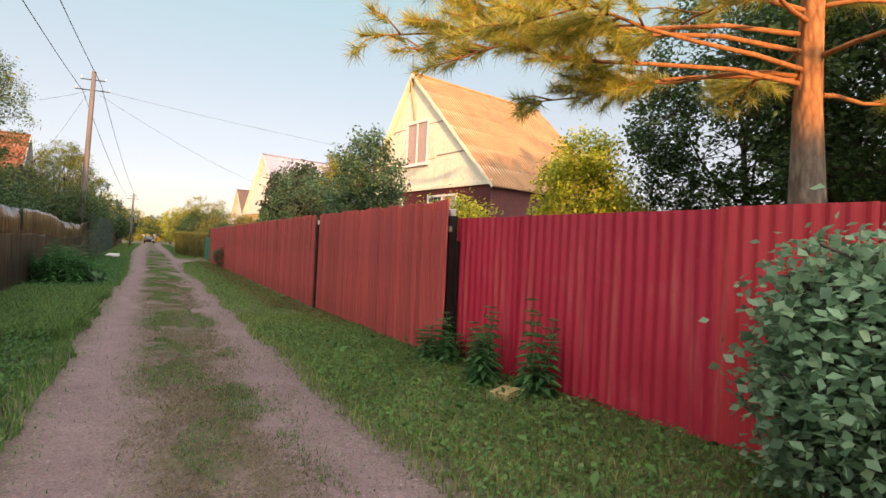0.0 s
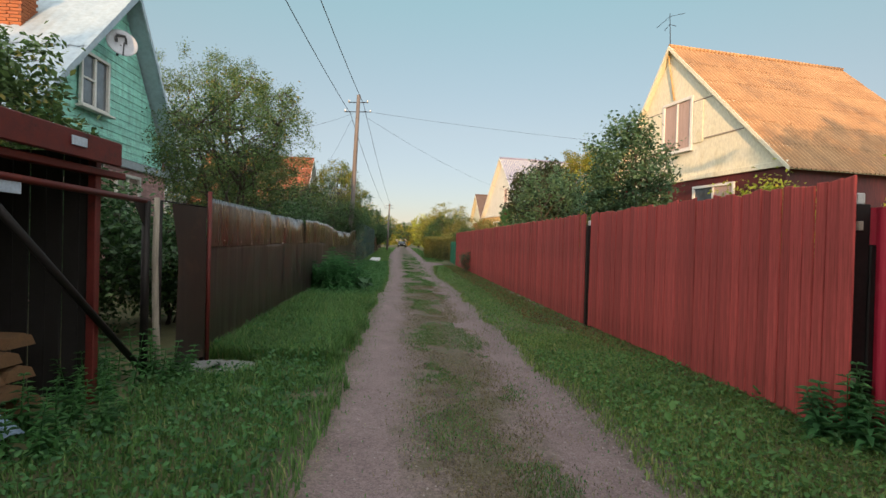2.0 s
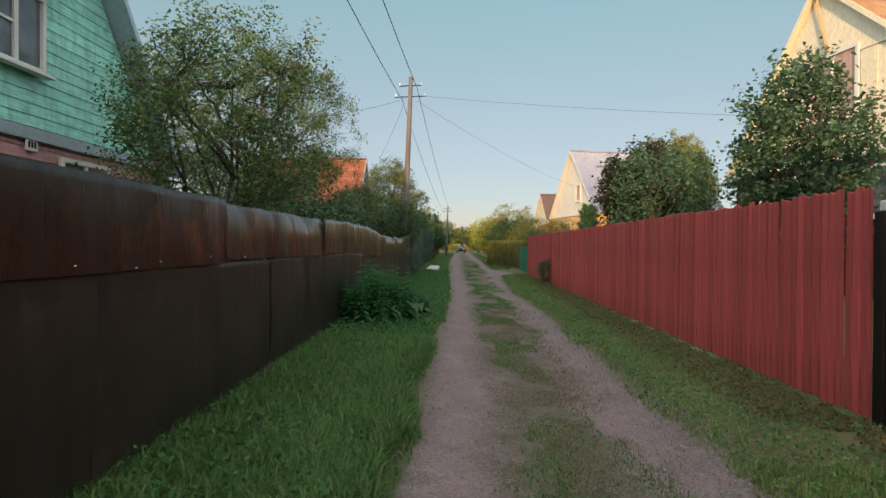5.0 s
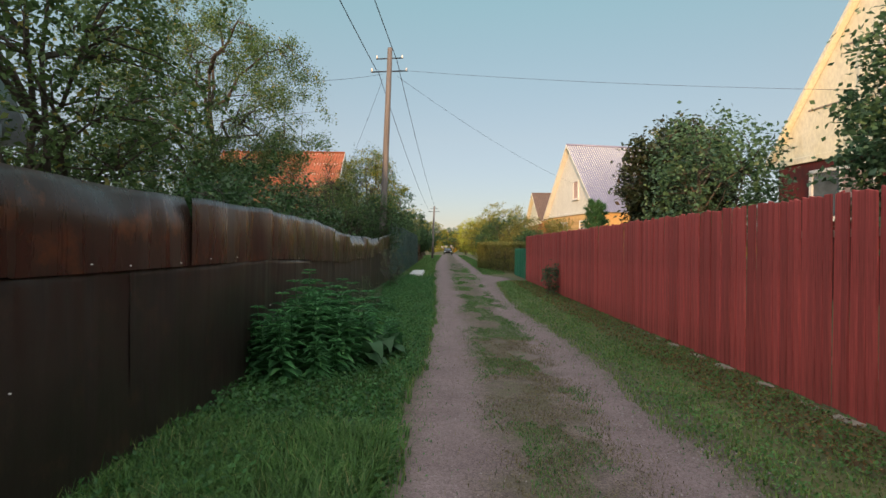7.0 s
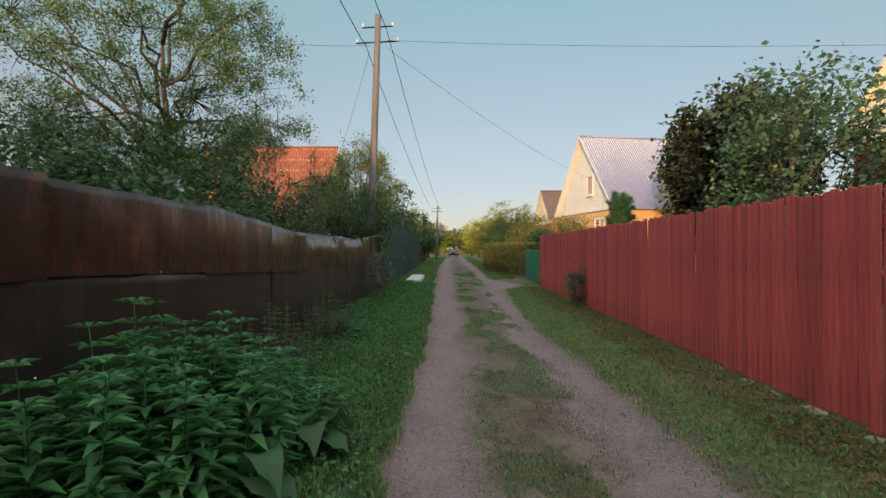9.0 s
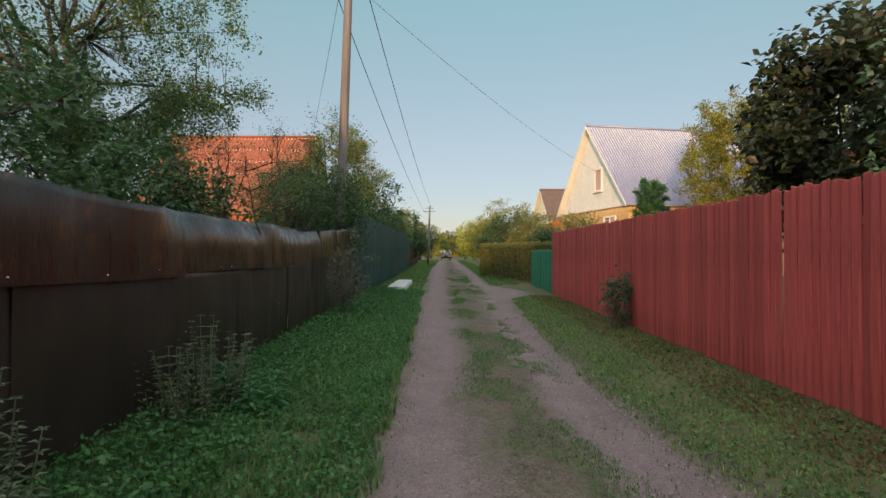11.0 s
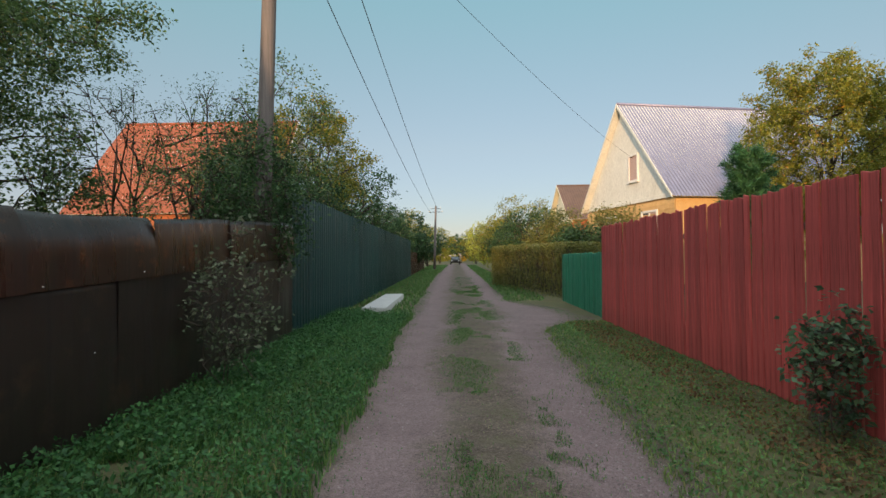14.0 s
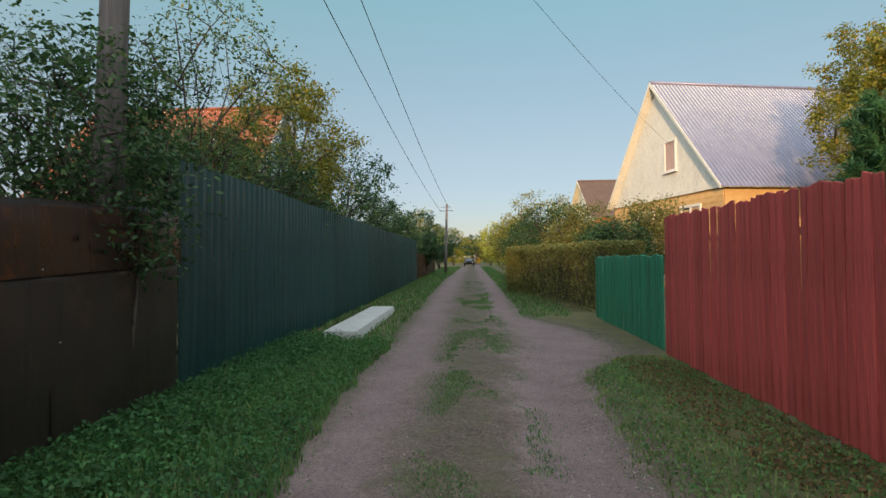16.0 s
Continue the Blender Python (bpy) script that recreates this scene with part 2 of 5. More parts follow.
def slate_mat():
    """Weathered, grimy corrugated sheets with the shading of the waves painted in as dark stripes."""
    n = Nodes("weathered_asbestos", 0.9)
    v = n.coord("Object")
    sep = n.add("ShaderNodeSeparateXYZ")
    n.link(v, sep.inputs[0])
    wave_shade = n.math("SINE", n.math("MULTIPLY", sep.outputs[0], 2 * math.pi / 0.2))
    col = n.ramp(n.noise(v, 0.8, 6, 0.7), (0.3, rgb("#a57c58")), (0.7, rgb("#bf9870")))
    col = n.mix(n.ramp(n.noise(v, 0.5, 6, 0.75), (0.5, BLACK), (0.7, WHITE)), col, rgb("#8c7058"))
    # dark stripes stand in for wave shading the low sun barely gives
    col = n.mix(0.7, col, n.ramp(n.math("ADD", n.math("MULTIPLY", wave_shade, 0.5), n.math("MULTIPLY", n.noise(v, 3.0, 5), 0.8)), (0.0, (0.5, 0.48, 0.46)), (0.5, WHITE)), "MULTIPLY")
    n.bump(n.noise(v, 30.0, 3), 0.3, 0.01)
    return n.done(col)


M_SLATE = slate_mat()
M_METALROOF = simple("grey_lilac_metal_roof", "#82839a", "#9091a8", 1.2, 0.45, 0.4, bump=0.05)
M_BLUEROOF = simple("pale_blue_metal_roof", "#9fb0bd", "#b4c3cc", 1.0, 0.45, 0.3, bump=0.05)
M_ORANGEROOF = simple("orange_roof", "#86482f", "#98563b", 1.4, 0.8, bump=0.3)
M_BROWNROOF = simple("brown_roof", "#5c4a42", "#6e5a50", 1.4, 0.85, bump=0.3)
M_BRICK = simple("orange_brick", "#a8603c", "#b87048", 6, 0.9, vary=0.3, c3="#8a4c32")
M_MORTAR = simple("mortar", "#8a8074", "#a0968a", 20, 0.95)
M_YELLOWBRICK = simple("yellow_cladding", "#cba468", "#dcb882", 4, 0.85, vary=0.25)
M_CURTAIN = simple("pale_curtain", "#a89088", "#c4aca4", 3, 0.9, stretch=(12, 12, 0.4), bump=0.3)
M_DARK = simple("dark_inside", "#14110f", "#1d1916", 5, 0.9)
M_ASHWOOD = simple("fresh_log", "#5c432e", "#735539", 8, 0.85)
def pine_trunk_mat():
    """Grey plated bark low down, thin orange bark higher up, as on an old pine."""
    n = Nodes("pine_trunk", 0.9)
    v = n.coord("Object", (5, 5, 1.6))
    plates = n.add("ShaderNodeTexVoronoi", Scale=3.2, Randomness=1.0)
    n.link(v, plates.inputs["Vector"])
    sep = n.add("ShaderNodeSeparateXYZ")
    n.link(n.coord("Object"), sep.inputs[0])
    z = n.math("ADD", sep.outputs[2], n.math("MULTIPLY", n.noise(v, 1.2, 4), 0.8))
    up = n.ramp(n.math("MULTIPLY", z, 0.2), (0.6, BLACK), (0.72, WHITE))
    grey = n.ramp(n.noise(v, 3.0, 5, 0.7), (0.3, rgb("#5c534a")), (0.7, rgb("#938677")))
    orange = n.ramp(n.noise(v, 2.2, 5, 0.7), (0.3, rgb("#8e5a36")), (0.7, rgb("#c88a54")))
    col = n.mix(up, grey, orange)
    col = n.mix(0.6, col, n.ramp(plates.outputs["Distance"], (0.1, WHITE), (0.7, (0.3, 0.27, 0.25))), "MULTIPLY")
    n.bump(n.math("MULTIPLY", plates.outputs["Distance"], -1.0), 0.8, 0.03)
    return n.done(col)


M_PINETRUNK = pine_trunk_mat()
M_OCHRESTONE = simple("ochre_stone", "#96855a", "#b4a274", 9, 0.95, bump=0.6, dist=0.01)
M_PALEGABLE = simple("pale_gable_board", "#d6d6cc", "#e2e2d8", 1.5, 0.7, stretch=(1, 1, 0.5), c3="#c8c8c2")
M_BARK = simple("pine_bark", "#a8683a", "#cf8c50", 4, 0.9, stretch=(4, 4, 1), bump=0.8, dist=0.03, c3="#4f3a2e")
M_GREYBARK = simple("grey_bark", "#3f3830", "#5a5046", 6, 0.9, stretch=(4, 4, 1), bump=0.6, dist=0.02)
M_WIRE = simple("black_cable", "#151517", "#222226", 10, 0.6)
M_CERAMIC = simple("white_ceramic", "#c8c8c6", "#dcdcd8", 10, 0.3)
M_DISH = simple("grey_dish", "#b0b4bc", "#c4c8ce", 4, 0.5)
M_BLUETARP = simple("pale_blue_tarp", "#8ba0bd", "#a2b6cf", 5, 0.6)
M_PLATE = simple("pale_plate", "#9fb0c4", "#b8c6d4", 6, 0.5)
M_LEAF_APPLE = leaf_mat("apple_leaf", "#3c5632", "#6c8850", "#a89a4c")
M_LEAF_DARK = leaf_mat("dark_leaf", "#2a442a", "#4a6c40", "#66824a")
M_LEAF_LILAC = leaf_mat("lilac_leaf", "#34523c", "#628460", "#84a070", 0.45)
M_LEAF_BUSH = leaf_mat("bluish_bush_leaf", "#50785c", "#8fb692", "#a8c89a", 0.5)
M_LEAF_CHEST = leaf_mat("chestnut_leaf", "#2c3426", "#4a573c", "#5c463c", 0.45)
M_LEAF_YELLOW = leaf_mat("yellowing_leaf", "#5f7028", "#a09c3a", "#c89434")
M_LEAF_LIME = leaf_mat("lime_leaf", "#869a30", "#c6ca4e", "#dccc58")
M_LEAF_HEDGE = leaf_mat("hedge_leaf", "#58602e", "#8c8e4c", "#a48a52")
M_LEAF_NETTLE = leaf_mat("nettle_leaf", "#32623a", "#56925a", "#74aa68", 0.55)
M_LEAF_WEED = leaf_mat("weed_leaf", "#2b5630", "#4a8044", "#668f56", 0.6)
M_LEAF_GREYWEED = leaf_mat("greying_weed_leaf", "#4c5a40", "#78846a", "#9a9a80", 0.7)
M_GRASS = leaf_mat("grass_blade", "#3c6432", "#66904a", "#a29e6a", 0.6)
M_GRASSWORN = leaf_mat("worn_grass_blade", "#56703a", "#849c54", "#b4a674", 0.6)
M_LEAF_CLOVER = leaf_mat("clover_leaf", "#3c6836", "#64924e", "#869c5c", 0.6)
M_STRAW = leaf_mat("dry_grass_blade", "#5a5238", "#857a56", "#6c7448", 0.8)
M_LEAF_BURDOCK = leaf_mat("burdock_leaf", "#2f5636", "#477048", None, 0.6)
M_NEEDLE = leaf_mat("pine_needle", "#8c9a44", "#d0c860", "#ecb856", 0.5, 0.45)
M_NEEDLE_G = leaf_mat("green_needle", "#2c5236", "#4f8250", "#66925a", 0.5, 0.35)


def glass_mat():
    n = Nodes("window_glass", 0.04)
    n.b.inputs["Specular IOR Level"].default_value = 0.9
    return n.done(n.ramp(n.noise(n.coord(), 2.0, 3), (0.3, (0.05, 0.06, 0.07)), (0.7, (0.12, 0.14, 0.16))))


M_GLASS = glass_mat()


# ---- building helpers ----
def empty(name, m=None):
    ob = new(name)
    if m is not None:
        ob.matrix_basis = m
    return ob


def mesh_of(name, verts, faces, material=None, smooth=False):
    me = bpy.data.meshes.new(name)
    me.from_pydata([tuple(v) for v in verts], [], [tuple(f) for f in faces])
    if material:
        me.materials.append(material)
    if smooth:
        me.polygons.foreach_set("use_smooth", [True] * len(me.polygons))
    me.update()
    return me


def mesh_quads(name, verts, n_per, material, tris=None, smooth=False):
    """A mesh of many alike small cards: verts is (count * n_per, 3); tris lists the faces of one card."""
    verts = np.asarray(verts, dtype=np.float32).reshape(-1, 3)
    count = len(verts) // n_per
    one = np.array(tris, dtype=np.int32)
    k = one.shape[1]
    loops = (one[None] + (np.arange(count, dtype=np.int32) * n_per)[:, None, None]).reshape(-1)
    me = bpy.data.meshes.new(name)
    me.vertices.add(len(verts))
    me.vertices.foreach_set("co", verts.reshape(-1))
    nf = len(loops) // k
    me.loops.add(len(loops))
    me.loops.foreach_set("vertex_index", loops)
    me.polygons.add(nf)
    me.polygons.foreach_set("loop_start", np.arange(nf, dtype=np.int32) * k)
    me.materials.append(material)
    me.update(calc_edges=True)
    me.validate()
    return me


def part(name, data, parent, label="", m=None):
    """Links a bmesh or a mesh as one object under a thing or a part."""
    if isinstance(data, tuple):
        bm, material = data
        me = bpy.data.meshes.new(name)
        bm.normal_update()
        bm.to_mesh(me)
        bm.free()
        me.materials.append(material)
    else:
        me = data
    ob = new(name, me)
    ob.parent = parent
    if m is not None:
        ob.matrix_basis = m
    if label:
        tagged(ob, label)
    return ob


def box_bm(sx, sy, sz, bevel=0.0, at=(0, 0, 0), bm=None):
    """A bevelled box with its bottom centre at the given place."""
    made = bmesh.new()
    bmesh.ops.create_cube(made, size=1.0)
    for v in made.verts:
        v.co = Vector((v.co.x * sx, v.co.y * sy, (v.co.z + 0.5) * sz))
    if bevel:
        bmesh.ops.bevel(made, geom=list(made.edges), offset=bevel, segments=1, affect="EDGES")
    bmesh.ops.translate(made, verts=made.verts, vec=at)
    if bm is None:
        return made
    me = bpy.data.meshes.new("tmp")
    made.to_mesh(me)
    made.free()
    bm.from_mesh(me)
    bpy.data.meshes.remove(me)
    return bm


def tube_into(verts, faces, pts, radii, sides=6):
    """Adds a tube along pts to the lists."""
    base = len(verts)
    n = len(pts)
    for i, (p, r) in enumerate(zip(pts, radii)):
        p = Vector(p)
        d = (Vector(pts[min(i + 1, n - 1)]) - Vector(pts[max(i - 1, 0)])).normalized()
        a = d.orthogonal().normalized() if abs(d.z) > 0.9 else d.cross(Vector((0, 0, 1))).normalized()
        b = d.cross(a)
        for s in range(sides):
            t = 2 * math.pi * s / sides
            verts.append(p + r * (math.cos(t) * a + math.sin(t) * b))
    for i in range(n - 1):
        for s in range(sides):
            s2 = (s + 1) % sides
            faces.append((base + i * sides + s, base + i * sides + s2, base + (i + 1) * sides + s2, base + (i + 1) * sides + s))
    faces.append(tuple(base + s for s in reversed(range(sides))))
    faces.append(tuple(base + (n - 1) * sides + s for s in range(sides)))


def tube_mesh(name, pts, radii, material, sides=8):
    v, f = [], []
    tube_into(v, f, pts, radii, sides)
    return mesh_of(name, v, f, material, True)


def unit_rows(rng, n):
    v = rng.normal(size=(n, 3))
    return v / np.linalg.norm(v, axis=1, keepdims=True)


def leaf_cards(rng, centres, size, droop=0.3, slim=0.5, flat=0.5):
    """Folded, pointed leaves: two triangles that meet along the midrib."""
    n = len(centres)
    ax = unit_rows(rng, n)
    ax[:, 2] = ax[:, 2] * 0.6 - droop
    ax /= np.linalg.norm(ax, axis=1, keepdims=True)
    up = unit_rows(rng, n)
    up[:, 2] = np.abs(up[:, 2]) + flat
    side = np.cross(ax, up)
    side /= np.linalg.norm(side, axis=1, keepdims=True) + 1e-9
    nrm = np.cross(side, ax)
    s = (size * rng.uniform(0.6, 1.25, n))[:, None]
    tip = centres + ax * s
    mid = centres + ax * s * 0.45
    l = mid + side * s * slim * 0.5 + nrm * s * 0.1
    r = mid - side * s * slim * 0.5 + nrm * s * 0.1
    return np.stack([centres, r, tip, l], axis=1)


LEAF_TRIS = [(0, 1, 2), (0, 2, 3)]


def broad_tree(name, base, height, radius, crown_base, leaf, bark, seed, leaves=9000, size=0.085, clusters=260, trunk=0.11, label="", category="tree",
               gaps=0.25, spread=0.24, slim=0.55, stems=1, lean=(0, 0), group=""):
    """A trunk or several stems with limbs and a crown of many leaf clumps, uneven and with gaps."""
    rng = np.random.default_rng(seed)
    rnd = random.Random(seed)
    base = Vector(base)
    ob = empty(name, Matrix.Translation(base))
    cz, rz = (crown_base + height) / 2, (height - crown_base) / 2
    lob = unit_rows(rng, 7)
    amp = rng.uniform(-0.3, 0.3, 7)
    cl = []
    while len(cl) < clusters:
        d = unit_rows(rng, 1)[0]
        r = 1.0 + float(np.sum(amp * np.maximum(0, lob @ d) ** 3))
        k = rnd.uniform(0.25, 1.0) ** 0.45 * r
        if noise.noise(Vector(d) * 2.3 + Vector((seed, 0, 0))) * 0.5 + 0.5 < gaps:
            continue
        zz = cz + d[2] * k * rz
        taper = 1.0 if zz > cz else 0.65 + 0.35 * max(0, (zz - crown_base)) / max(0.1, cz - crown_base)
        f = (zz / height)
        cl.append((d[0] * k * radius * taper + lean[0] * f, d[1] * k * radius * taper + lean[1] * f, max(0.1, zz)))
    cl = np.array(cl)
    v, f = [], []
    mains = []
    for s in range(stems):
        ang = rnd.uniform(0, 6.28)
        off = 0.0 if stems == 1 else rnd.uniform(0.05, 0.2)
        top = Vector((math.cos(ang) * radius * (0.12 if stems == 1 else 0.5) + lean[0], math.sin(ang) * radius * (0.12 if stems == 1 else 0.5) + lean[1], crown_base + (height - crown_base) * rnd.uniform(0.55, 0.8)))
        st = Vector((math.cos(ang) * off, math.sin(ang) * off, -0.1))
        pts = [st.lerp(top, i / 6) + Vector((rnd.gauss(0, 1), rnd.gauss(0, 1), 0)) * 0.05 * (1 if 0 < i < 6 else 0) for i in range(7)]
        r0 = trunk / (stems ** 0.5)
        tube_into(v, f, pts, [r0 * (1.25 if i == 0 else 1 - 0.13 * i) for i in range(7)], 7)
        mains.append(pts)
    nodes = [p for pts in mains for p in pts[2:]]
    order = sorted(range(len(cl)), key=lambda q: -(cl[q][0] ** 2 + cl[q][1] ** 2 + (cl[q][2] - cz) ** 2))
    for i in [order[rnd.randrange(0, max(1, len(order) // 2))] for _ in range(max(11 + 3 * stems, clusters // 24))]:
        tgt = Vector(cl[i])
        pts = mains[rnd.randrange(len(mains))]
        lo = [p for p in pts[2:] if p.z < tgt.z - 0.1] or [pts[2]]
        st = lo[rnd.randrange(len(lo))]
        bend = Vector((rnd.gauss(0, 0.14), rnd.gauss(0, 0.14), 0.12 + 0.1 * rnd.random())) * radius
        q = [st]
        for s in range(1, 7):
            t = s / 6
            q.append(st.lerp(tgt, t) + bend * (4 * t * (1 - t)) * 0.6 + Vector((rnd.gauss(0, 1), rnd.gauss(0, 1), rnd.gauss(0, 1))) * 0.03 * radius * (1 if s < 6 else 0))
        tube_into(v, f, q, [trunk * (0.34 - 0.047 * s) for s in range(7)], 5)
        nodes += q[2:]
    near = np.array([tuple(p) for p in nodes])
    for c in cl:
        d = np.linalg.norm(near - c, axis=1) + 0.35 * np.maximum(0, near[:, 2] - c[2])
        st, tgt = Vector(near[int(np.argmin(d))]), Vector(c)
        mid = st.lerp(tgt, 0.5) + Vector((rnd.gauss(0, 0.08), rnd.gauss(0, 0.08), 0.06))
        tube_into(v, f, [st, mid, tgt], [0.011 + trunk * 0.03, 0.009, 0.004], 3)
    part("trunk", mesh_of("trunk", v, f, bark, True), ob)
    per = max(1, leaves // len(cl))
    c = np.repeat(cl, per, axis=0)
    ax = np.repeat(unit_rows(rng, len(cl)), per, axis=0)
    along = rng.uniform(-1, 1, (len(c), 1))
    c = c + ax * along * spread * 1.6 + rng.normal(size=(len(c), 3)) * spread * np.array([0.55, 0.55, 0.5])
    c[:, 2] = np.maximum(c[:, 2], 0.03)
    part("crown", mesh_quads("crown", leaf_cards(rng, c, size, slim=slim), 4, leaf, LEAF_TRIS), ob)
    return tagged(ob, label, category, group)


def weed_clump(name, base, height, radius, leaf, seed, stalks=40, size=0.09, label="", category="plant", pairs=9, slim=0.45, group=""):
    """Upright stalks with pairs of leaves that grow smaller to the top."""
    rng = np.random.default_rng(seed)
    ob = empty(name, Matrix.Translation(Vector(base)))
    v, f, cs, sz, ax = [], [], [], [], []
    for s in range(stalks):
        a, r = rng.uniform(0, 6.28), radius * math.sqrt(rng.uniform(0, 1))
        st = Vector((math.cos(a) * r, math.sin(a) * r, -0.03))
        h = height * rng.uniform(0.6, 1.05) * (1 - 0.35 * (r / radius) ** 2)
        top = st + Vector((math.cos(a) * 0.18 * h * r / radius + rng.normal() * 0.05, math.sin(a) * 0.18 * h * r / radius + rng.normal() * 0.05, h))
        tube_into(v, f, [st, st.lerp(top, 0.5) + Vector((0, 0, 0.02)), top], [0.007, 0.006, 0.003], 4)
        for k in range(pairs):
            q = (k + 0.8) / pairs
            p = st.lerp(top, q)
            t0 = rng.uniform(0, 3.14)
            for w in (0, math.pi * 0.5, math.pi, math.pi * 1.5):
                cs.append(p)
                sz.append(size * (1.25 - 0.75 * q))
                ax.append((math.cos(t0 + w), math.sin(t0 + w), 0.35 - 0.75 * (1 - q) * rng.uniform(0.4, 1.2)))
    tagged(part("stalk", mesh_of("stalk", v, f, leaf), ob), kind="stuff")
    cs, sz, ax = np.array([tuple(c) for c in cs]), np.array(sz)[:, None], np.array(ax)
    ax /= np.linalg.norm(ax, axis=1, keepdims=True)
    side = np.cross(ax, np.array([0, 0, 1.0]))
    side /= np.linalg.norm(side, axis=1, keepdims=True)
    nrm = np.cross(side, ax)
    tip = cs + ax * sz * 1.2 - np.array([0, 0, 0.25]) * sz
    mid = cs + ax * sz * 0.5
    quad = np.stack([cs, mid - side * sz * slim * 0.5 + nrm * sz * 0.1, tip, mid + side * sz * slim * 0.5 + nrm * sz * 0.1], axis=1)
    part("foliage", mesh_quads("foliage", quad, 4, leaf, LEAF_TRIS), ob)
    return tagged(ob, label, category, group)


# ---- the plan: lines of the lane ----
def left_x(y):
    return -2.1 - 0.1 * (y - 7.84)


def red_x(y):
    return 3.25 - 0.0798 * (y - 10.96)


def mid_x(y):
    return 0.82 - 0.084 * (y - 7.4)


EDGE_Y = (-14, 2.5, 4.5, 8, 14, 19, 23, 25.5, 30.5, 33.6, 35.2, 37.6, 40.0, 60, 140)
EDGE_R = (1.4, 1.28, 1.17, 1.19, 1.2, 1.24, 1.08, 1.12, 1.3, 1.6, 2.6, 2.4, 1.4, 1.5, 1.6)
EDGE_L = (1.3, 1.3, 1.35, 1.33, 1.34, 1.31, 1.28, 1.33, 1.5, 1.57, 1.56, 1.58, 1.65, 1.95, 1.8)
TOP_Y, TOP_Z = (7.4, 14.0, 16.5, 18.2, 21.0, 26.5, 28.0, 29.0, 30.6, 32.0), (1.89, 1.9, 1.95, 1.94, 1.8, 1.8, 1.87, 1.93, 2.02, 2.05)
LAP_Y, LAP_Z = (7.4, 16.0, 21.0, 25.0, 32.0), (1.4, 1.39, 1.25, 1.22, 1.5)


def edge_right(y):
    return np.interp(y, EDGE_Y, EDGE_R)


def edge_left(y):
    return np.interp(y, EDGE_Y, EDGE_L)


ALONG = Vector((-0.0889, 0.996, 0))


# ---- ground ----
def make_ground():
    xs = [-900, -300, -100, -40, -20] + [i * 0.5 for i in range(-24, 25)] + [20, 40, 100, 300, 900]
    ys = [-900, -200, -60, -25] + [i * 0.75 for i in range(-16, 90)] + [90, 120, 200, 900]
    v, f = [], []
    for y in ys:
        for x in xs:
            d = (x - mid_x(y)) * (1.33 / edge_right(y) if x > mid_x(y) else -1.33 / edge_left(y)) if -30 < y < 138 else 9
            z = -0.045 if d < 1.2 else 0.03 * min(1.0, (d - 1.2) / 0.5) - 0.015
            z += 0.03 * noise.noise(Vector((x * 0.7, y * 0.7, 0))) if d > 1.3 and abs(x) < 30 else 0
            v.append((x, y, z))
    w = len(xs)
    for j in range(len(ys) - 1):
        for i in range(w - 1):
            f.append((j * w + i, j * w + i + 1, (j + 1) * w + i + 1, (j + 1) * w + i))
    return tagged(new("ground", mesh_of("ground", v, f, M_SOIL, True)), "dark soil ground under grass and gardens", "ground", kind="structure")


def make_road():
    us = [-1.75 + 3.5 * i / 20 for i in range(21)]
    ys = [-10 + 0.5 * i for i in range(292)]
    v, f, uv = [], [], []
    for y in ys:
        for u in us:
            z = 0.004
            z -= 0.028 * math.exp(-((u + 0.8) / 0.32) ** 2) + 0.028 * math.exp(-((u - 0.85) / 0.36) ** 2)
            z += 0.012 * noise.noise(Vector((u * 1.7, y * 0.8, 3)))
            z -= 0.05 * max(0, (abs(u) - 1.45) / 0.3)
            v.append((mid_x(y) + u * float(edge_right(y) if u > 0 else edge_left(y)) / 1.33, y, z + 0.01))
            uv.append((u, y))
    w = len(us)
    for j in range(len(ys) - 1):
        for i in range(w - 1):
            f.append((j * w + i, j * w + i + 1, (j + 1) * w + i + 1, (j + 1) * w + i))
    me = mesh_of("road", v, f, M_ROAD, True)
    lay = me.uv_layers.new(name="lane")
    idx = np.empty(len(me.loops), dtype=np.int32)
    me.loops.foreach_get("vertex_index", idx)
    lay.data.foreach_set("uv", np.array(uv, dtype=np.float32)[idx].reshape(-1))
    return tagged(new("road", me), "rutted gravel lane with two wheel tracks and a grassy middle", "road", kind="structure")


make_ground()
make_road()


# ---- fences ----
def corrugated(length, height, pitch, depth, flat=False, cols=4, rows=2, lean=0.0, sag=0.0):
    """Verts and faces of an upright profiled sheet along x with 1 mm of its own thickness shown at the edges."""
    n = max(2, int(round(length / pitch * cols)))
    v, f = [], []
    for side in (0, 1):
        for j in range(rows + 1):
            for i in range(n + 1):
                x = length * i / n
                ph = (x / pitch) % 1.0
                if flat:
                    w = depth * max(-1, min(1, 2.6 * math.sin(2 * math.pi * ph)))
                else:
                    w = depth * math.sin(2 * math.pi * ph)
                z = height * j / rows
                v.append((x, w + side * 0.004 + lean * z, z + (sag * math.sin(x * 1.3) if j == rows else 0)))
    w1 = n + 1
    off = w1 * (rows + 1)
    for j in range(rows):
        for i in range(n):
            a = j * w1 + i
            f.append((a, a + 1, a + w1 + 1, a + w1))
            f.append((off + a + w1, off + a + w1 + 1, off + a + 1, off + a))
    for i in range(n):
        t = rows * w1 + i
        f.append((t, t + 1, off + t + 1, off + t))
    for e in (0, n):
        for j in range(rows):
            a = j * w1 + e
            f.append((a, a + w1, off + a + w1, off + a))
    return v, f


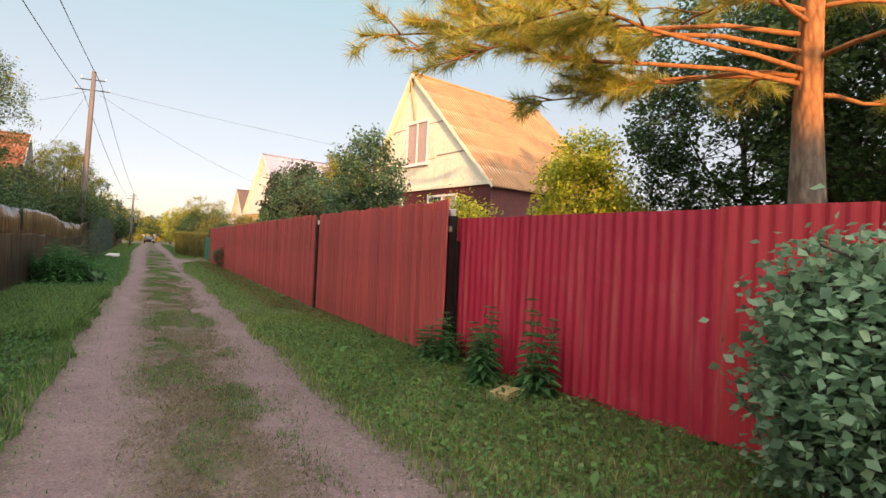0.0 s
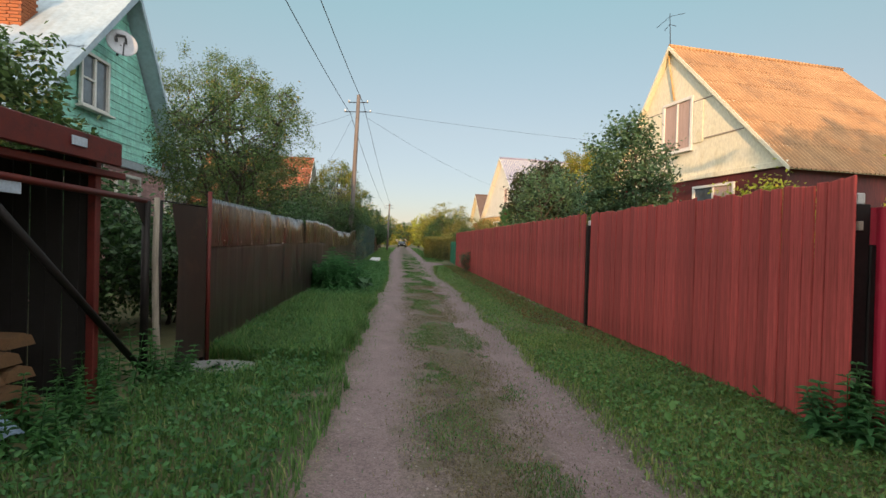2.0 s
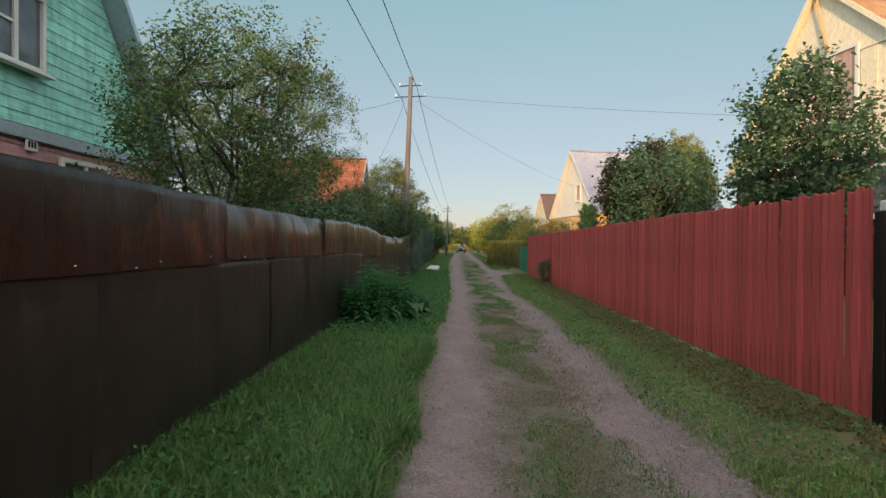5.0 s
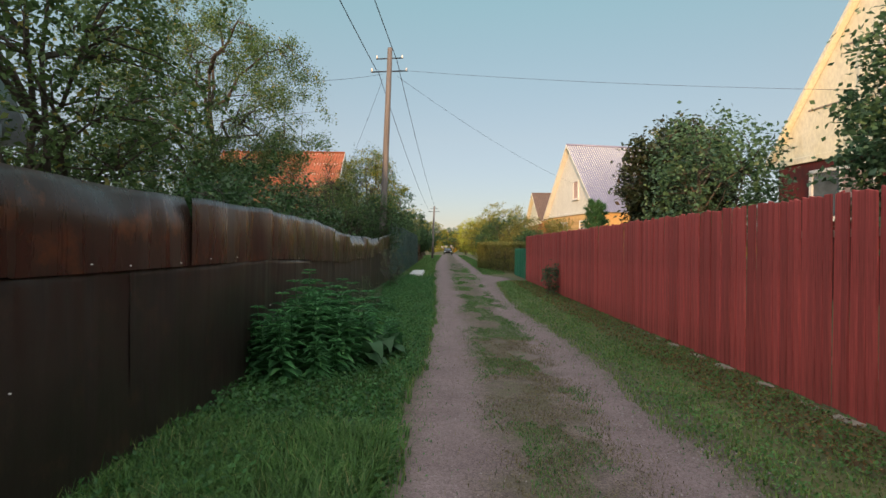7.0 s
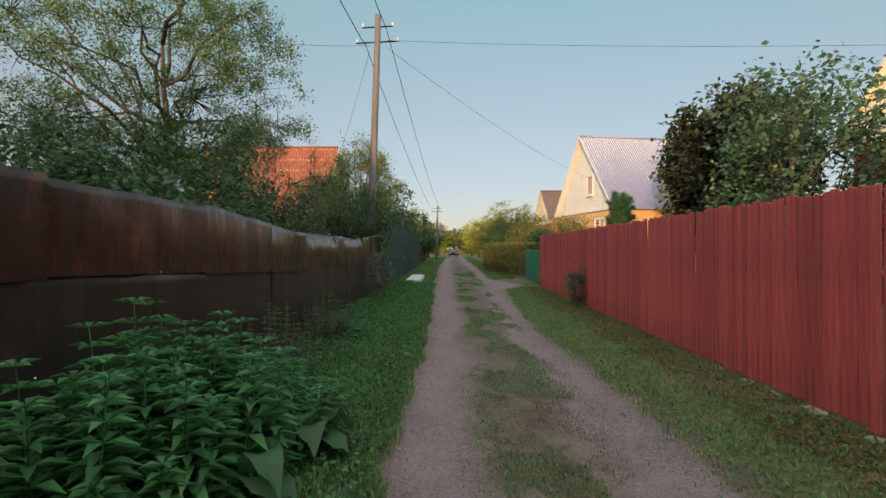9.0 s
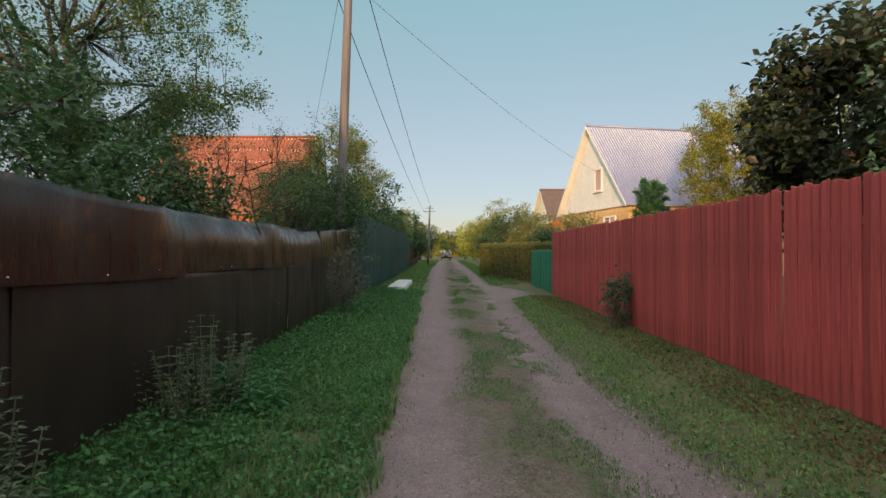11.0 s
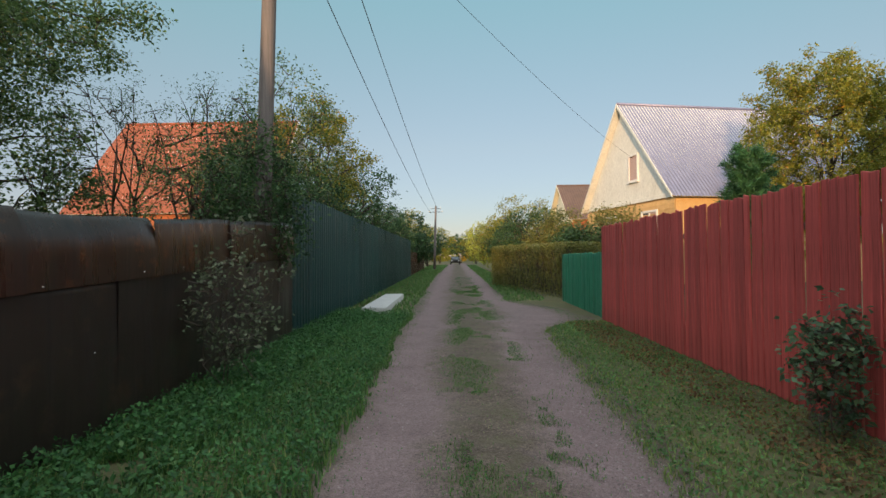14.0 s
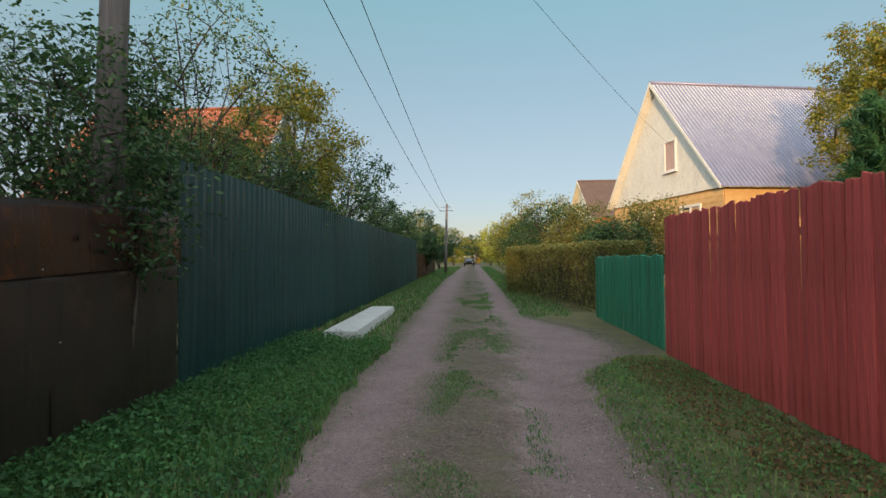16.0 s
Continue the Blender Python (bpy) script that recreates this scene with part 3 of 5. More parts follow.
def along(p, q):
    """A pose at p whose x runs to q, and the length between them."""
    p, q = Vector((p[0], p[1], 0)), Vector((q[0], q[1], 0))
    d = q - p
    return Matrix.Translation(p) @ Matrix.Rotation(math.atan2(d.y, d.x), 4, "Z"), d.length


def post_mesh(name, sx, sy, h, material, bevel=0.006):
    me = bpy.data.meshes.new(name)
    bm = box_bm(sx, sy, h, bevel)
    bm.to_mesh(me)
    bm.free()
    me.materials.append(material)
    return me


def rail_mesh(name, length, size, material):
    me = bpy.data.meshes.new(name)
    bm = box_bm(length, size * 0.6, size, 0.004, (length / 2, 0, 0))
    bm.to_mesh(me)
    bm.free()
    me.materials.append(material)
    return me


def board_fence(name, p, q, h0, h1, label, width=0.125, seed=1, gap=0.013, lean=0.0, material=None):
    """Upright boards, each a piece of its own, on two rails."""
    m, length = along(p, q)
    ob = empty(name, m)
    rnd = random.Random(seed)
    kinds = []
    for k in range(6):
        w = width * (0.86 + 0.06 * k)
        bm = bmesh.new()
        box_bm(w, 0.024, 1.0, 0.004, (0, 0, 0), bm)
        if k % 2:
            for v in bm.verts:
                if v.co.z > 0.9:
                    v.co.z += 0.012 * (v.co.x / w) * (1 if k % 4 == 1 else -1)
        me = bpy.data.meshes.new("board")
        bm.to_mesh(me)
        bm.free()
        me.materials.append(material or M_REDBOARD)
        kinds.append((w, me))
    x = 0.0
    while x < length - 0.05:
        w, me = kinds[rnd.randrange(6)]
        h = h0 + (h1 - h0) * x / length + rnd.uniform(-0.02, 0.02)
        z0 = 0.04 + rnd.uniform(0, 0.03)
        b = new("board", me)
        b.parent = ob
        b.matrix_basis = Matrix.Translation((x + w / 2, rnd.uniform(-0.006, 0.006), z0)) @ Euler((radians(rnd.uniform(-0.4, 0.4) + lean), radians(rnd.uniform(-0.25, 0.25)), radians(rnd.uniform(-0.9, 0.9)))).to_matrix().to_4x4() @ Matrix.Diagonal((1, 1, h - z0, 1))
        x += w + rnd.uniform(0.002, gap)
    for z in (0.45, min(h0, h1) - 0.4):
        part("rail", rail_mesh("rail", length, 0.07, M_OLDWOOD), ob, "grey wooden rail", Matrix.Translation((0, -0.045, z)))
    return tagged(ob, label, "fence")


def sheet_fence(name, p, q, height, material, label, sheet=1.1, pitch=0.2, depth=0.016, flat=True, seed=3, posts=2.6, post_h=None, post_mat=None, out=0.04, step=0.0, lean=0.0):
    """Profiled steel sheets, each a piece of its own, on posts and rails."""
    m, length = along(p, q)
    ob = empty(name, m)
    rnd = random.Random(seed)
    n = max(1, int(round(length / sheet)))
    w = length / n
    kinds = []
    for k in range(min(3, n)):
        v, f = corrugated(w + 0.03, height, pitch, depth, flat, 8 if flat else 6, 3, 0, 0.006)
        if k:
            v = [(x, y + 0.012 * noise.noise(Vector((x * 1.5, z * 1.2, seed + k * 9))), z) for x, y, z in v]
        kinds.append(mesh_of("sheet", v, f, material))
    for i in range(n):
        o = new("sheet", kinds[rnd.randrange(len(kinds))])
        o.parent = ob
        o.matrix_basis = Matrix.Translation((i * w, rnd.uniform(-0.004, 0.004) + (i % 2) * 0.006, 0.04 + rnd.uniform(-0.012, 0.012) + step * i)) @ Euler((radians(lean + rnd.uniform(-0.5, 0.5)), 0, 0)).to_matrix().to_4x4()
    k = max(1, int(round(length / posts)))
    for i in range(k + 1):
        part("post", post_mesh("post", 0.06, 0.06, post_h or height - 0.02, post_mat or M_POST), ob, "", Matrix.Translation((length * i / k, out + 0.03, 0)))
    for z in (0.45, height - 0.4):
        part("rail", rail_mesh("rail", length, 0.04, post_mat or M_POST), ob, "", Matrix.Translation((0, out, z)))
    return tagged(ob, label, "fence")


# right side, walking on: crimson sheets, the board gate, the long board fence, the green gate
sheet_fence("sheet_fence", (5.2, -0.6), (4.68, 2.22), 1.8, M_CRIMSON_B, "brick-red profiled steel sheet fence beside the lane", 1.1, 0.11, 0.012, False, 5, out=-0.09)
sheet_fence("sheet_fence", (4.68, 2.25), (4.06, 5.58), 1.8, M_CRIMSON, "crimson profiled steel sheet gate leaf, faded in streaks", 1.02, 0.115, 0.009, False, 7, out=-0.09)
board_fence("board_gate", (3.85, 5.5), (3.29, 10.89), 2.06, 2.06, "red-painted wooden board gate, worn, beside dark steel posts", 0.125, 11)
board_fence("board_fence", (3.235, 11.05), (1.35, 34.8), 2.06, 2.06, "long red-painted wooden board fence along the grass verge", 0.096, 12, 0.026)


def steel_post(at, h, cap, label):
    ob = empty("gate_post", Matrix.Translation((at[0], at[1], -0.1)))
    part("shaft", post_mesh("shaft", 0.12, 0.13, h + 0.1, M_POST, 0.008), ob)
    if cap:
        part("cap", post_mesh("cap", 0.075, 0.075, 0.09, M_CERAMIC, 0.01), ob, "whitish worn cap", Matrix.Translation((0, 0, h + 0.1)))
    return tagged(ob, label, "post")


steel_post((3.3, 10.98), 1.85, True, "dark steel gate post with a whitish cap")
steel_post((3.965, 5.64), 1.87, True, "dark steel gate post with a whitish cap")
steel_post((4.075, 5.62), 1.55, False, "grey steel gate post between two gates")
board_fence("green_gate", (1.4, 35.1), (1.23, 37.3), 1.5, 1.5, "leaf of a bright green picket gate at a driveway", 0.07, 21, 0.055, 0.0, M_GREENGATE)
board_fence("green_gate", (1.22, 37.36), (1.05, 39.6), 1.5, 1.48, "leaf of a bright green picket gate at a driveway", 0.07, 22, 0.055, 0.0, M_GREENGATE)

# left side: rusty sheets, then the dark green fence
def rusty_fence(p, q, label):
    """Plain dented sheets in two lapped courses on posts; the upper sheets curl back along their top edge."""
    m, length = along(p, q)
    ob = empty("rusty_fence", m)
    rnd = random.Random(31)
    for course in (0, 1):
        x = 0.0 if course else -0.02
        while x < length - 0.1:
            w = min(rnd.uniform(1.4, 2.2), length - x)
            if length - x - w < 0.5:
                w = length - x
            shift, drop = rnd.uniform(-0.02, 0.02), rnd.uniform(-0.02, 0.015)
            curl = rnd.choice((0.07, 0.1, 0.13)) if 11.5 < x < 18 else rnd.choice((0.008, 0.02, 0.045, 0.08))
            nx, nz, v, f = 22, 10, [], []
            sd = rnd.uniform(0, 50)
            for side in (0, 1):
                for j in range(nz + 1):
                    for i in range(nx + 1):
                        xx, t = x - 0.02 + (w + 0.04) * i / nx, j / nz
                        yw = p[1] + xx * (q[1] - p[1]) / length
                        lap, top = float(np.interp(yw, LAP_Y, LAP_Z)) + shift, float(np.interp(yw, TOP_Y, TOP_Z)) + drop
                        z0, z1 = (lap - 0.03, top) if course else (0.02, lap + 0.06)
                        z = z0 + (z1 - z0) * t
                        y = -0.038 * course - 0.024 * noise.noise(Vector((xx * 1.3, z * 0.9, sd))) - 0.012 * noise.noise(Vector((xx * 3.6, z * 1.6, sd)))
                        if course:
                            bend = max(0.0, (t - 0.5) / 0.5)
                            y += curl * bend ** 2 * (0.8 + 1.1 * noise.noise(Vector((xx * 1.7, 0, sd))))
                            z += 0.018 * t * noise.noise(Vector((xx * 1.6, 3, sd)))
                        v.append((xx, y + 0.003 * side, z))
            r, n = nx + 1, (nx + 1) * (nz + 1)
            for j in range(nz):
                for i in range(nx):
                    k = j * r + i
                    f += [(k, k + 1, k + r + 1, k + r), (n + k + r, n + k + r + 1, n + k + 1, n + k)]
            for i in range(nx):
                k = nz * r + i
                f.append((k, k + 1, n + k + 1, n + k))
            part("sheet", mesh_of("sheet", v, f, M_RUST if course else M_RUSTDARK, True), ob)
            x += w
    k = int(length / 2.1)
    for i in range(k + 1):
        part("post", post_mesh("post", 0.06, 0.06, 1.7, M_POST), ob, "", Matrix.Translation((length * i / k, 0.2, 0)))
    for i in range(40):
        xx = length * (i + rnd.uniform(0.1, 0.9)) / 40
        lap = float(np.interp(p[1] + xx, LAP_Y, LAP_Z))
        part("bolt", (box_bm(0.009, 0.012, 0.009, 0.002, (xx, -0.075, lap + rnd.choice((-0.03, 0.02, 0.0, -0.55)))), M_CERAMIC), ob)
    return tagged(ob, label, "fence")


rusty_fence((left_x(7.44), 7.44), (left_x(32.0), 32.0), "dark rusty brown dented steel sheet fence behind tall grass")
sheet_fence("green_fence", (left_x(32.0) - 0.02, 32.05), (left_x(33.0) - 2.75, 61.0), 2.6, M_GREENSHEET, "dark green profiled steel sheet fence on posts", 1.15, 0.2, 0.014, True, 33, 3.0, out=0.08)
sheet_fence("brown_fence", (left_x(33.0) - 2.77, 61.1), (left_x(33.0) - 5.4, 86.0), 1.8, M_RUST, "dull brown profiled steel fence further along the lane", 1.15, 0.2, 0.014, True, 34, 3.0, out=0.08)


# ---- houses ----
def wavy_slope(length, run, pitch, depth, rows=6, lap=0.02, cols=4, sag=0.0):
    """A roof slope along x (ridge at y = 0, running down to y = run) with waves and lapped rows."""
    n = int(length / pitch * cols)
    v, f = [], []
    for r in range(rows):
        for e in (0, 1):
            y = run * (r + e) / rows + (0.06 if e else 0)
            for i in range(n + 1):
                x = length * i / n
                v.append((x, y, depth * math.sin(2 * math.pi * x / pitch) + (lap if not e else 0.0) * 0 + lap * (1 - e) * -1 + sag * noise.noise(Vector((x * 0.4, y * 0.4, 1)))))
        b = r * 2 * (n + 1)
        for i in range(n):
            f.append((b + i, b + i + 1, b + n + 2 + i, b + n + 1 + i))
    return v, f


def slab(name, pts, thick, material):
    """A flat polygon given in order, thickened along its normal."""
    pts = [Vector(p) for p in pts]
    nrm = (pts[1] - pts[0]).cross(pts[2] - pts[0]).normalized() * thick
    n = len(pts)
    v = pts + [p - nrm for p in pts]
    f = [tuple(range(n)), tuple(range(2 * n - 1, n - 1, -1))] + [(i, i + n, (i + 1) % n + n, (i + 1) % n) for i in range(n)]
    return mesh_of(name, v, f, material)


def gable_house(name, origin, turn, south, north, eave_s, eave_n, peak_y, peak_z, depth, belt, mats, label, over=0.45, pitch=0.17, roof_rows=6, wave=0.022, back=0.3):
    """A house whose gable stands in the local plane x = 0 and looks to -x; y runs along the lane, the ridge along +x."""
    ob = empty(name, Matrix.Translation(origin) @ Matrix.Rotation(radians(turn), 4, "Z"))
    lower, upper, roof, trim = mats
    ws, wn_ = south + 0.35, north - 0.35
    slope_s = (peak_z - eave_s) / (peak_y - south)
    slope_n = (peak_z - eave_n) / (north - peak_y)
    prof = [(ws, -0.1), (wn_, -0.1), (wn_, peak_z - slope_n * (wn_ - peak_y) - 0.12), (peak_y, peak_z - 0.12), (ws, peak_z - slope_s * (peak_y - ws) - 0.12)]
    v = [(0, y, z) for y, z in prof] + [(depth, y, z) for y, z in prof]
    f = [(0, 4, 3, 2, 1), (5, 6, 7, 8, 9), (0, 1, 6, 5), (1, 2, 7, 6), (4, 0, 5, 9), (2, 3, 8, 7), (3, 4, 9, 8)]
    part("wall", mesh_of("wall", v, f, lower), ob)
    up = [(ws - 0.02, belt), (wn_ + 0.02, belt), (wn_ + 0.02, max(belt + 0.05, peak_z - slope_n * (wn_ - peak_y) - 0.13)), (peak_y, peak_z - 0.14), (ws - 0.02, max(belt + 0.05, peak_z - slope_s * (peak_y - ws) - 0.13))]
    if upper:
        part("gable", slab("gable", [(-0.03, y, z) for y, z in reversed(up)], 0.028, upper), ob)
    for run, rise, sgn, edge, nm in ((peak_y - south, peak_z - eave_s, -1, south, "roof"), (north - peak_y, peak_z - eave_n, 1, north, "roof")):
        ln = math.hypot(run, rise)
        vv, ff = wavy_slope(depth + over + back, ln, pitch, wave, roof_rows)
        ang = math.atan2(rise, run)
        out = []
        for x, y, z in vv:
            yy, zz = y * math.cos(ang) + z * math.sin(ang), -y * math.sin(ang) + z * math.cos(ang)
            out.append((x - over, peak_y + sgn * yy, peak_z + zz + 0.03))
        if sgn < 0:
            ff = [tuple(reversed(q)) for q in ff]
        k = len(out) // roof_rows
        kf = len(ff) // roof_rows
        for q in range(roof_rows):
            part("roof_panel", mesh_of("roof_panel", out[q * k:(q + 1) * k], [tuple(i - q * k for i in t) for t in ff[q * kf:(q + 1) * kf]], roof, True), ob)
        e = [(-over + 0.02, peak_y, peak_z - 0.02), (-over + 0.02, edge, peak_z - rise - 0.02), (depth + back, edge, peak_z - rise - 0.02), (depth + back, peak_y, peak_z - 0.02)]
        if sgn > 0:
            e.reverse()
        part("soffit", slab("soffit", list(reversed(e)), -0.03, trim), ob)
        w = 0.16
        b = [(-over - 0.01, peak_y, peak_z + 0.05), (-over - 0.01, edge, peak_z - rise + 0.05), (-over - 0.01, edge, peak_z - rise + 0.05 - w), (-over - 0.01, peak_y, peak_z + 0.05 - w * 1.3)]
        if sgn < 0:
            b.reverse()
        part("bargeboard", slab("bargeboard", b, -0.03, trim), ob)
    ridge = [(-over, peak_y, peak_z + 0.05), (depth + back, peak_y, peak_z + 0.05)]
    part("ridge_cap", tube_mesh("ridge_cap", ridge, [0.08, 0.08], roof, 8), ob)
    part("belt", (box_bm(0.1, wn_ - ws + 0.2, 0.2, 0.01, (-0.06, (wn_ + ws) / 2, belt - 0.1)), trim), ob)
    return ob


def house_window(ob, y0, y1, z0, z1, panes=2, curtain=True, bars=(), trim=None, x=0.0, t=0.11):
    """A framed window on the gable wall: casing, sill, panes behind it."""
    trim = trim or M_WHITE
    w = empty("window", Matrix.Translation((x - 0.05, 0, 0)))
    w.parent = ob
    bm = bmesh.new()
    for a, b, c, d in ((y0 - t, y1 + t, z1, z1 + t), (y0 - t, y1 + t, z0 - t, z0), (y0 - t, y0, z0, z1), (y1, y1 + t, z0, z1)):
        box_bm(0.07, b - a, d - c, 0.006, (-0.015, (a + b) / 2, c), bm)
    part("frame", (bm, trim), w)
    bm = bmesh.new()
    for k in range(1, panes):
        yy = y0 + (y1 - y0) * k / panes
        box_bm(0.05, 0.08, z1 - z0, 0.004, (-0.005, yy, z0), bm)
    for k, frac in bars:
        a, b = y0 + (y1 - y0) * k / panes, y0 + (y1 - y0) * (k + 1) / panes
        box_bm(0.045, b - a, 0.045, 0.003, (-0.004, (a + b) / 2, z0 + (z1 - z0) * frac), bm)
    if panes > 1 or bars:
        part("mullion", (bm, trim), w)
    else:
        bm.free()
    for k in range(panes):
        a, b = y0 + (y1 - y0) * k / panes, y0 + (y1 - y0) * (k + 1) / panes
        part("pane", (box_bm(0.012, b - a, z1 - z0, 0, (0.02, (a + b) / 2, z0)), (M_CURTAIN if curtain and (k % 2 == 0 or curtain == 2) else M_GLASS)), w, "curtained pane" if curtain and (k % 2 == 0 or curtain == 2) else "")
    part("sill", (box_bm(0.16, y1 - y0 + 0.34, 0.05, 0.008, (-0.06, (y0 + y1) / 2, z0 - t - 0.05)), trim), w)
    return w


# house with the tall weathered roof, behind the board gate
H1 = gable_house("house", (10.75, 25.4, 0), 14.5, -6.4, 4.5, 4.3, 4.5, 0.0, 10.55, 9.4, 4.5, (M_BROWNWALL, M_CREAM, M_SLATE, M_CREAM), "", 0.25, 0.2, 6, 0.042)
tagged(H1, "brown and cream wooden house with a weathered corrugated roof", "house")
house_window(H1, -1.3, 0.4, 5.85, 7.9, 2, 2, t=0.13)
house_window(H1, -3.75, -1.7, 2.6, 4.0, 2, True)
house_window(H1, 0.7, 2.7, 2.6, 4.0, 2, True)
for a, b in ((-2.05, -1.5), (0.6, 1.15)):
    part("shutter", (box_bm(0.03, b - a, 1.75, 0.006, (-0.06, (a + b) / 2, 5.95)), M_CREAM), H1)
for z, a, b in ((6.05, -4.2, -2.15), (6.05, 1.25, 2.9), (7.7, -2.55, -1.45), (7.7, 0.6, 1.7)):
    part("batten", (box_bm(0.03, b - a, 0.05, 0.004, (-0.05, (a + b) / 2, z)), M_OLDWOOD), H1, "thin weathered cross batten")
part("antenna", tube_mesh("antenna", [(-0.2, 0, 10.5), (-0.2, 0.1, 12.1)], [0.02, 0.015], M_POST, 6), H1, "thin metal antenna mast")
for z, a, b in ((11.95, -0.9, 1.0), (11.6, -0.35, 0.45)):
    part("antenna_rod", tube_mesh("antenna_rod", [(-0.2, a, z - 0.25), (-0.2, 0.08, z), (-0.2, b, z - 0.15)], [0.012] * 3, M_POST, 5), H1, "thin bent antenna rod")
part("gable_strut", tube_mesh("gable_strut", [(-0.2, 0.1, 10.2), (-0.1, -0.25, 8.1)], [0.035, 0.04], M_YELLOWBRICK, 6), H1, "ochre wooden strut under the ridge")

# mint house with the dish; its gable looks across the lane
H2 = gable_house("house", (-7.55, 14.0, 0), 185.1, -3.7, 3.6, 3.1, 3.3, -0.6, 7.5, 8.5, 3.25, (M_PINKSIDING, None, M_BLUEROOF, M_BLUEROOF), "", 0.45, 0.25, 2, 0.012)
tagged(H2, "two-storey house with mint and pink siding and pale metal roof", "house")


def siding(ob, y_lo, y_hi, z0, z1, lim, exposure, material, x=-0.02):
    """Lapped boards across a gable; lim(z) gives the two ends at height z."""
    z = z0
    while z < z1 - 0.02:
        a, b = lim(z)
        a2, b2 = lim(min(z + exposure, z1))
        a, b, a2, b2 = max(a, y_lo), min(b, y_hi), max(a2, y_lo), min(b2, y_hi)
        if b - a > 0.1:
            zt = min(z + exposure + 0.01, z1 + 0.01)
            v = [(x - 0.022, a, z), (x - 0.022, b, z), (x - 0.004, b2, zt), (x - 0.004, a2, zt), (x + 0.01, a, z), (x + 0.01, b, z), (x + 0.008, b2, zt), (x + 0.008, a2, zt)]
            f = [(0, 3, 2, 1), (4, 5, 6, 7), (0, 1, 5, 4), (2, 3, 7, 6), (1, 2, 6, 5), (3, 0, 4, 7)]
            part("siding_board", mesh_of("siding_board", v, f, material), ob)
        z += exposure


def h2_lim(z):
    return -0.6 - (7.45 - z) / (4.15 / 2.8) + 0.02, -0.6 + (7.45 - z) / (4.2 / 4.2) - 0.02


siding(H2, -3.05, 3.25, 3.38, 7.2, h2_lim, 0.19, M_MINT)
siding(H2, -3.05, 3.25, 0.2, 3.1, lambda z: (-3.05, 3.25), 0.19, M_PINKSIDING)
house_window(H2, 0.1, 1.1, 4.32, 5.42, 2, False, ((1, 0.5),), x=-0.05, t=0.07)
house_window(H2, -1.5, -0.4, 1.9, 2.9, 2, True, x=-0.05, t=0.08)
house_window(H2, 1.2, 2.3, 1.9, 2.9, 2, True, x=-0.05, t=0.08)


def dish(ob, at, r):
    th = empty("satellite_dish", Matrix.Translation(at) @ Euler((0, radians(-74), radians(-48))).to_matrix().to_4x4())
    th.parent = ob
    v, f = [(0, 0, 0)], []
    for k in range(1, 5):
        for s in range(24):
            a = 2 * math.pi * s / 24
            rr = r * k / 4
            v.append((rr * math.cos(a), rr * math.sin(a), 0.35 * rr * rr / r))
    for s in range(24):
        f.append((0, 1 + s, 1 + (s + 1) % 24))
        for k in range(3):
            f.append((1 + k * 24 + s, 1 + (k + 1) * 24 + s, 1 + (k + 1) * 24 + (s + 1) % 24, 1 + k * 24 + (s + 1) % 24))
    me = mesh_of("reflector", v, f, M_DISH, True)
    o = part("reflector", me, th)
    o.modifiers.new("thick", "SOLIDIFY").thickness = 0.012
    part("feed_arm", tube_mesh("feed_arm", [(-r, 0, 0.1), (-r * 0.2, 0, r * 0.75)], [0.014, 0.014], M_POST, 6), th, "dark feed arm with receiver head")
    part("bracket", tube_mesh("bracket", [(0, 0, 0), (-0.1, 0, -0.3)], [0.03, 0.03], M_POST, 6), th)
    bm = bmesh.new()
    box_bm(0.05, 0.2, 0.012, 0, (0.2, 0.0, 0.07), bm)
    box_bm(0.16, 0.05, 0.012, 0, (0.1, -0.1, 0.05), bm)
    box_bm(0.16, 0.05, 0.012, 0, (0.1, 0.1, 0.05), bm)
    part("mark", (bm, M_WIRE), th, "dark plain mark")


dish(H2, (-0.45, 0.2, 5.9), 0.33)
bm = box_bm(0.02, 0.24, 0.2, 0.004, (-0.08, 0.25, 2.98))
part("number_plate", (bm, M_WHITE), H2, "small pale house number plate")
bm = bmesh.new()
for k in range(3):
    box_bm(0.012, 0.03, 0.1, 0, (-0.095, 0.19 + k * 0.06, 3.03), bm)
part("number_bars", (bm, M_WIRE), H2)


def chimney(ob, at, h, w):
    c = empty("chimney", Matrix.Translation(at))
    c.parent = ob
    part("stack", (box_bm(w - 0.02, w - 0.02, h, 0.004), M_MORTAR), c)
    bm = bmesh.new()
    z, k = 0.0, 0
    while z < h - 0.05:
        big = 0.05 if z > h - 0.3 else 0.0
        for s in range(4):
            for j in range(2):
                q = (j - 0.5) * (w + big) * 0.5 + (0.03 if k % 2 else -0.03)
                a = (q, (w + big) / 2) if s == 0 else (q, -(w + big) / 2) if s == 1 else ((w + big) / 2, q) if s == 2 else (-(w + big) / 2, q)
                box_bm(*((w + big) * 0.47, 0.03, 0.062) if s < 2 else (0.03, (w + big) * 0.47, 0.062), 0.003, (a[0], a[1], z), bm)
        z += 0.075
        k += 1
    part("brickwork", (bm, M_BRICK), c, "orange brick courses")
    part("pot", tube_mesh("pot", [(0, 0, h - 0.02), (0, 0, h + 0.35)], [w * 0.25, w * 0.22], M_POST, 10), c)


chimney(H2, (1.5, 0.72, 5.2), 1.9, 0.5)

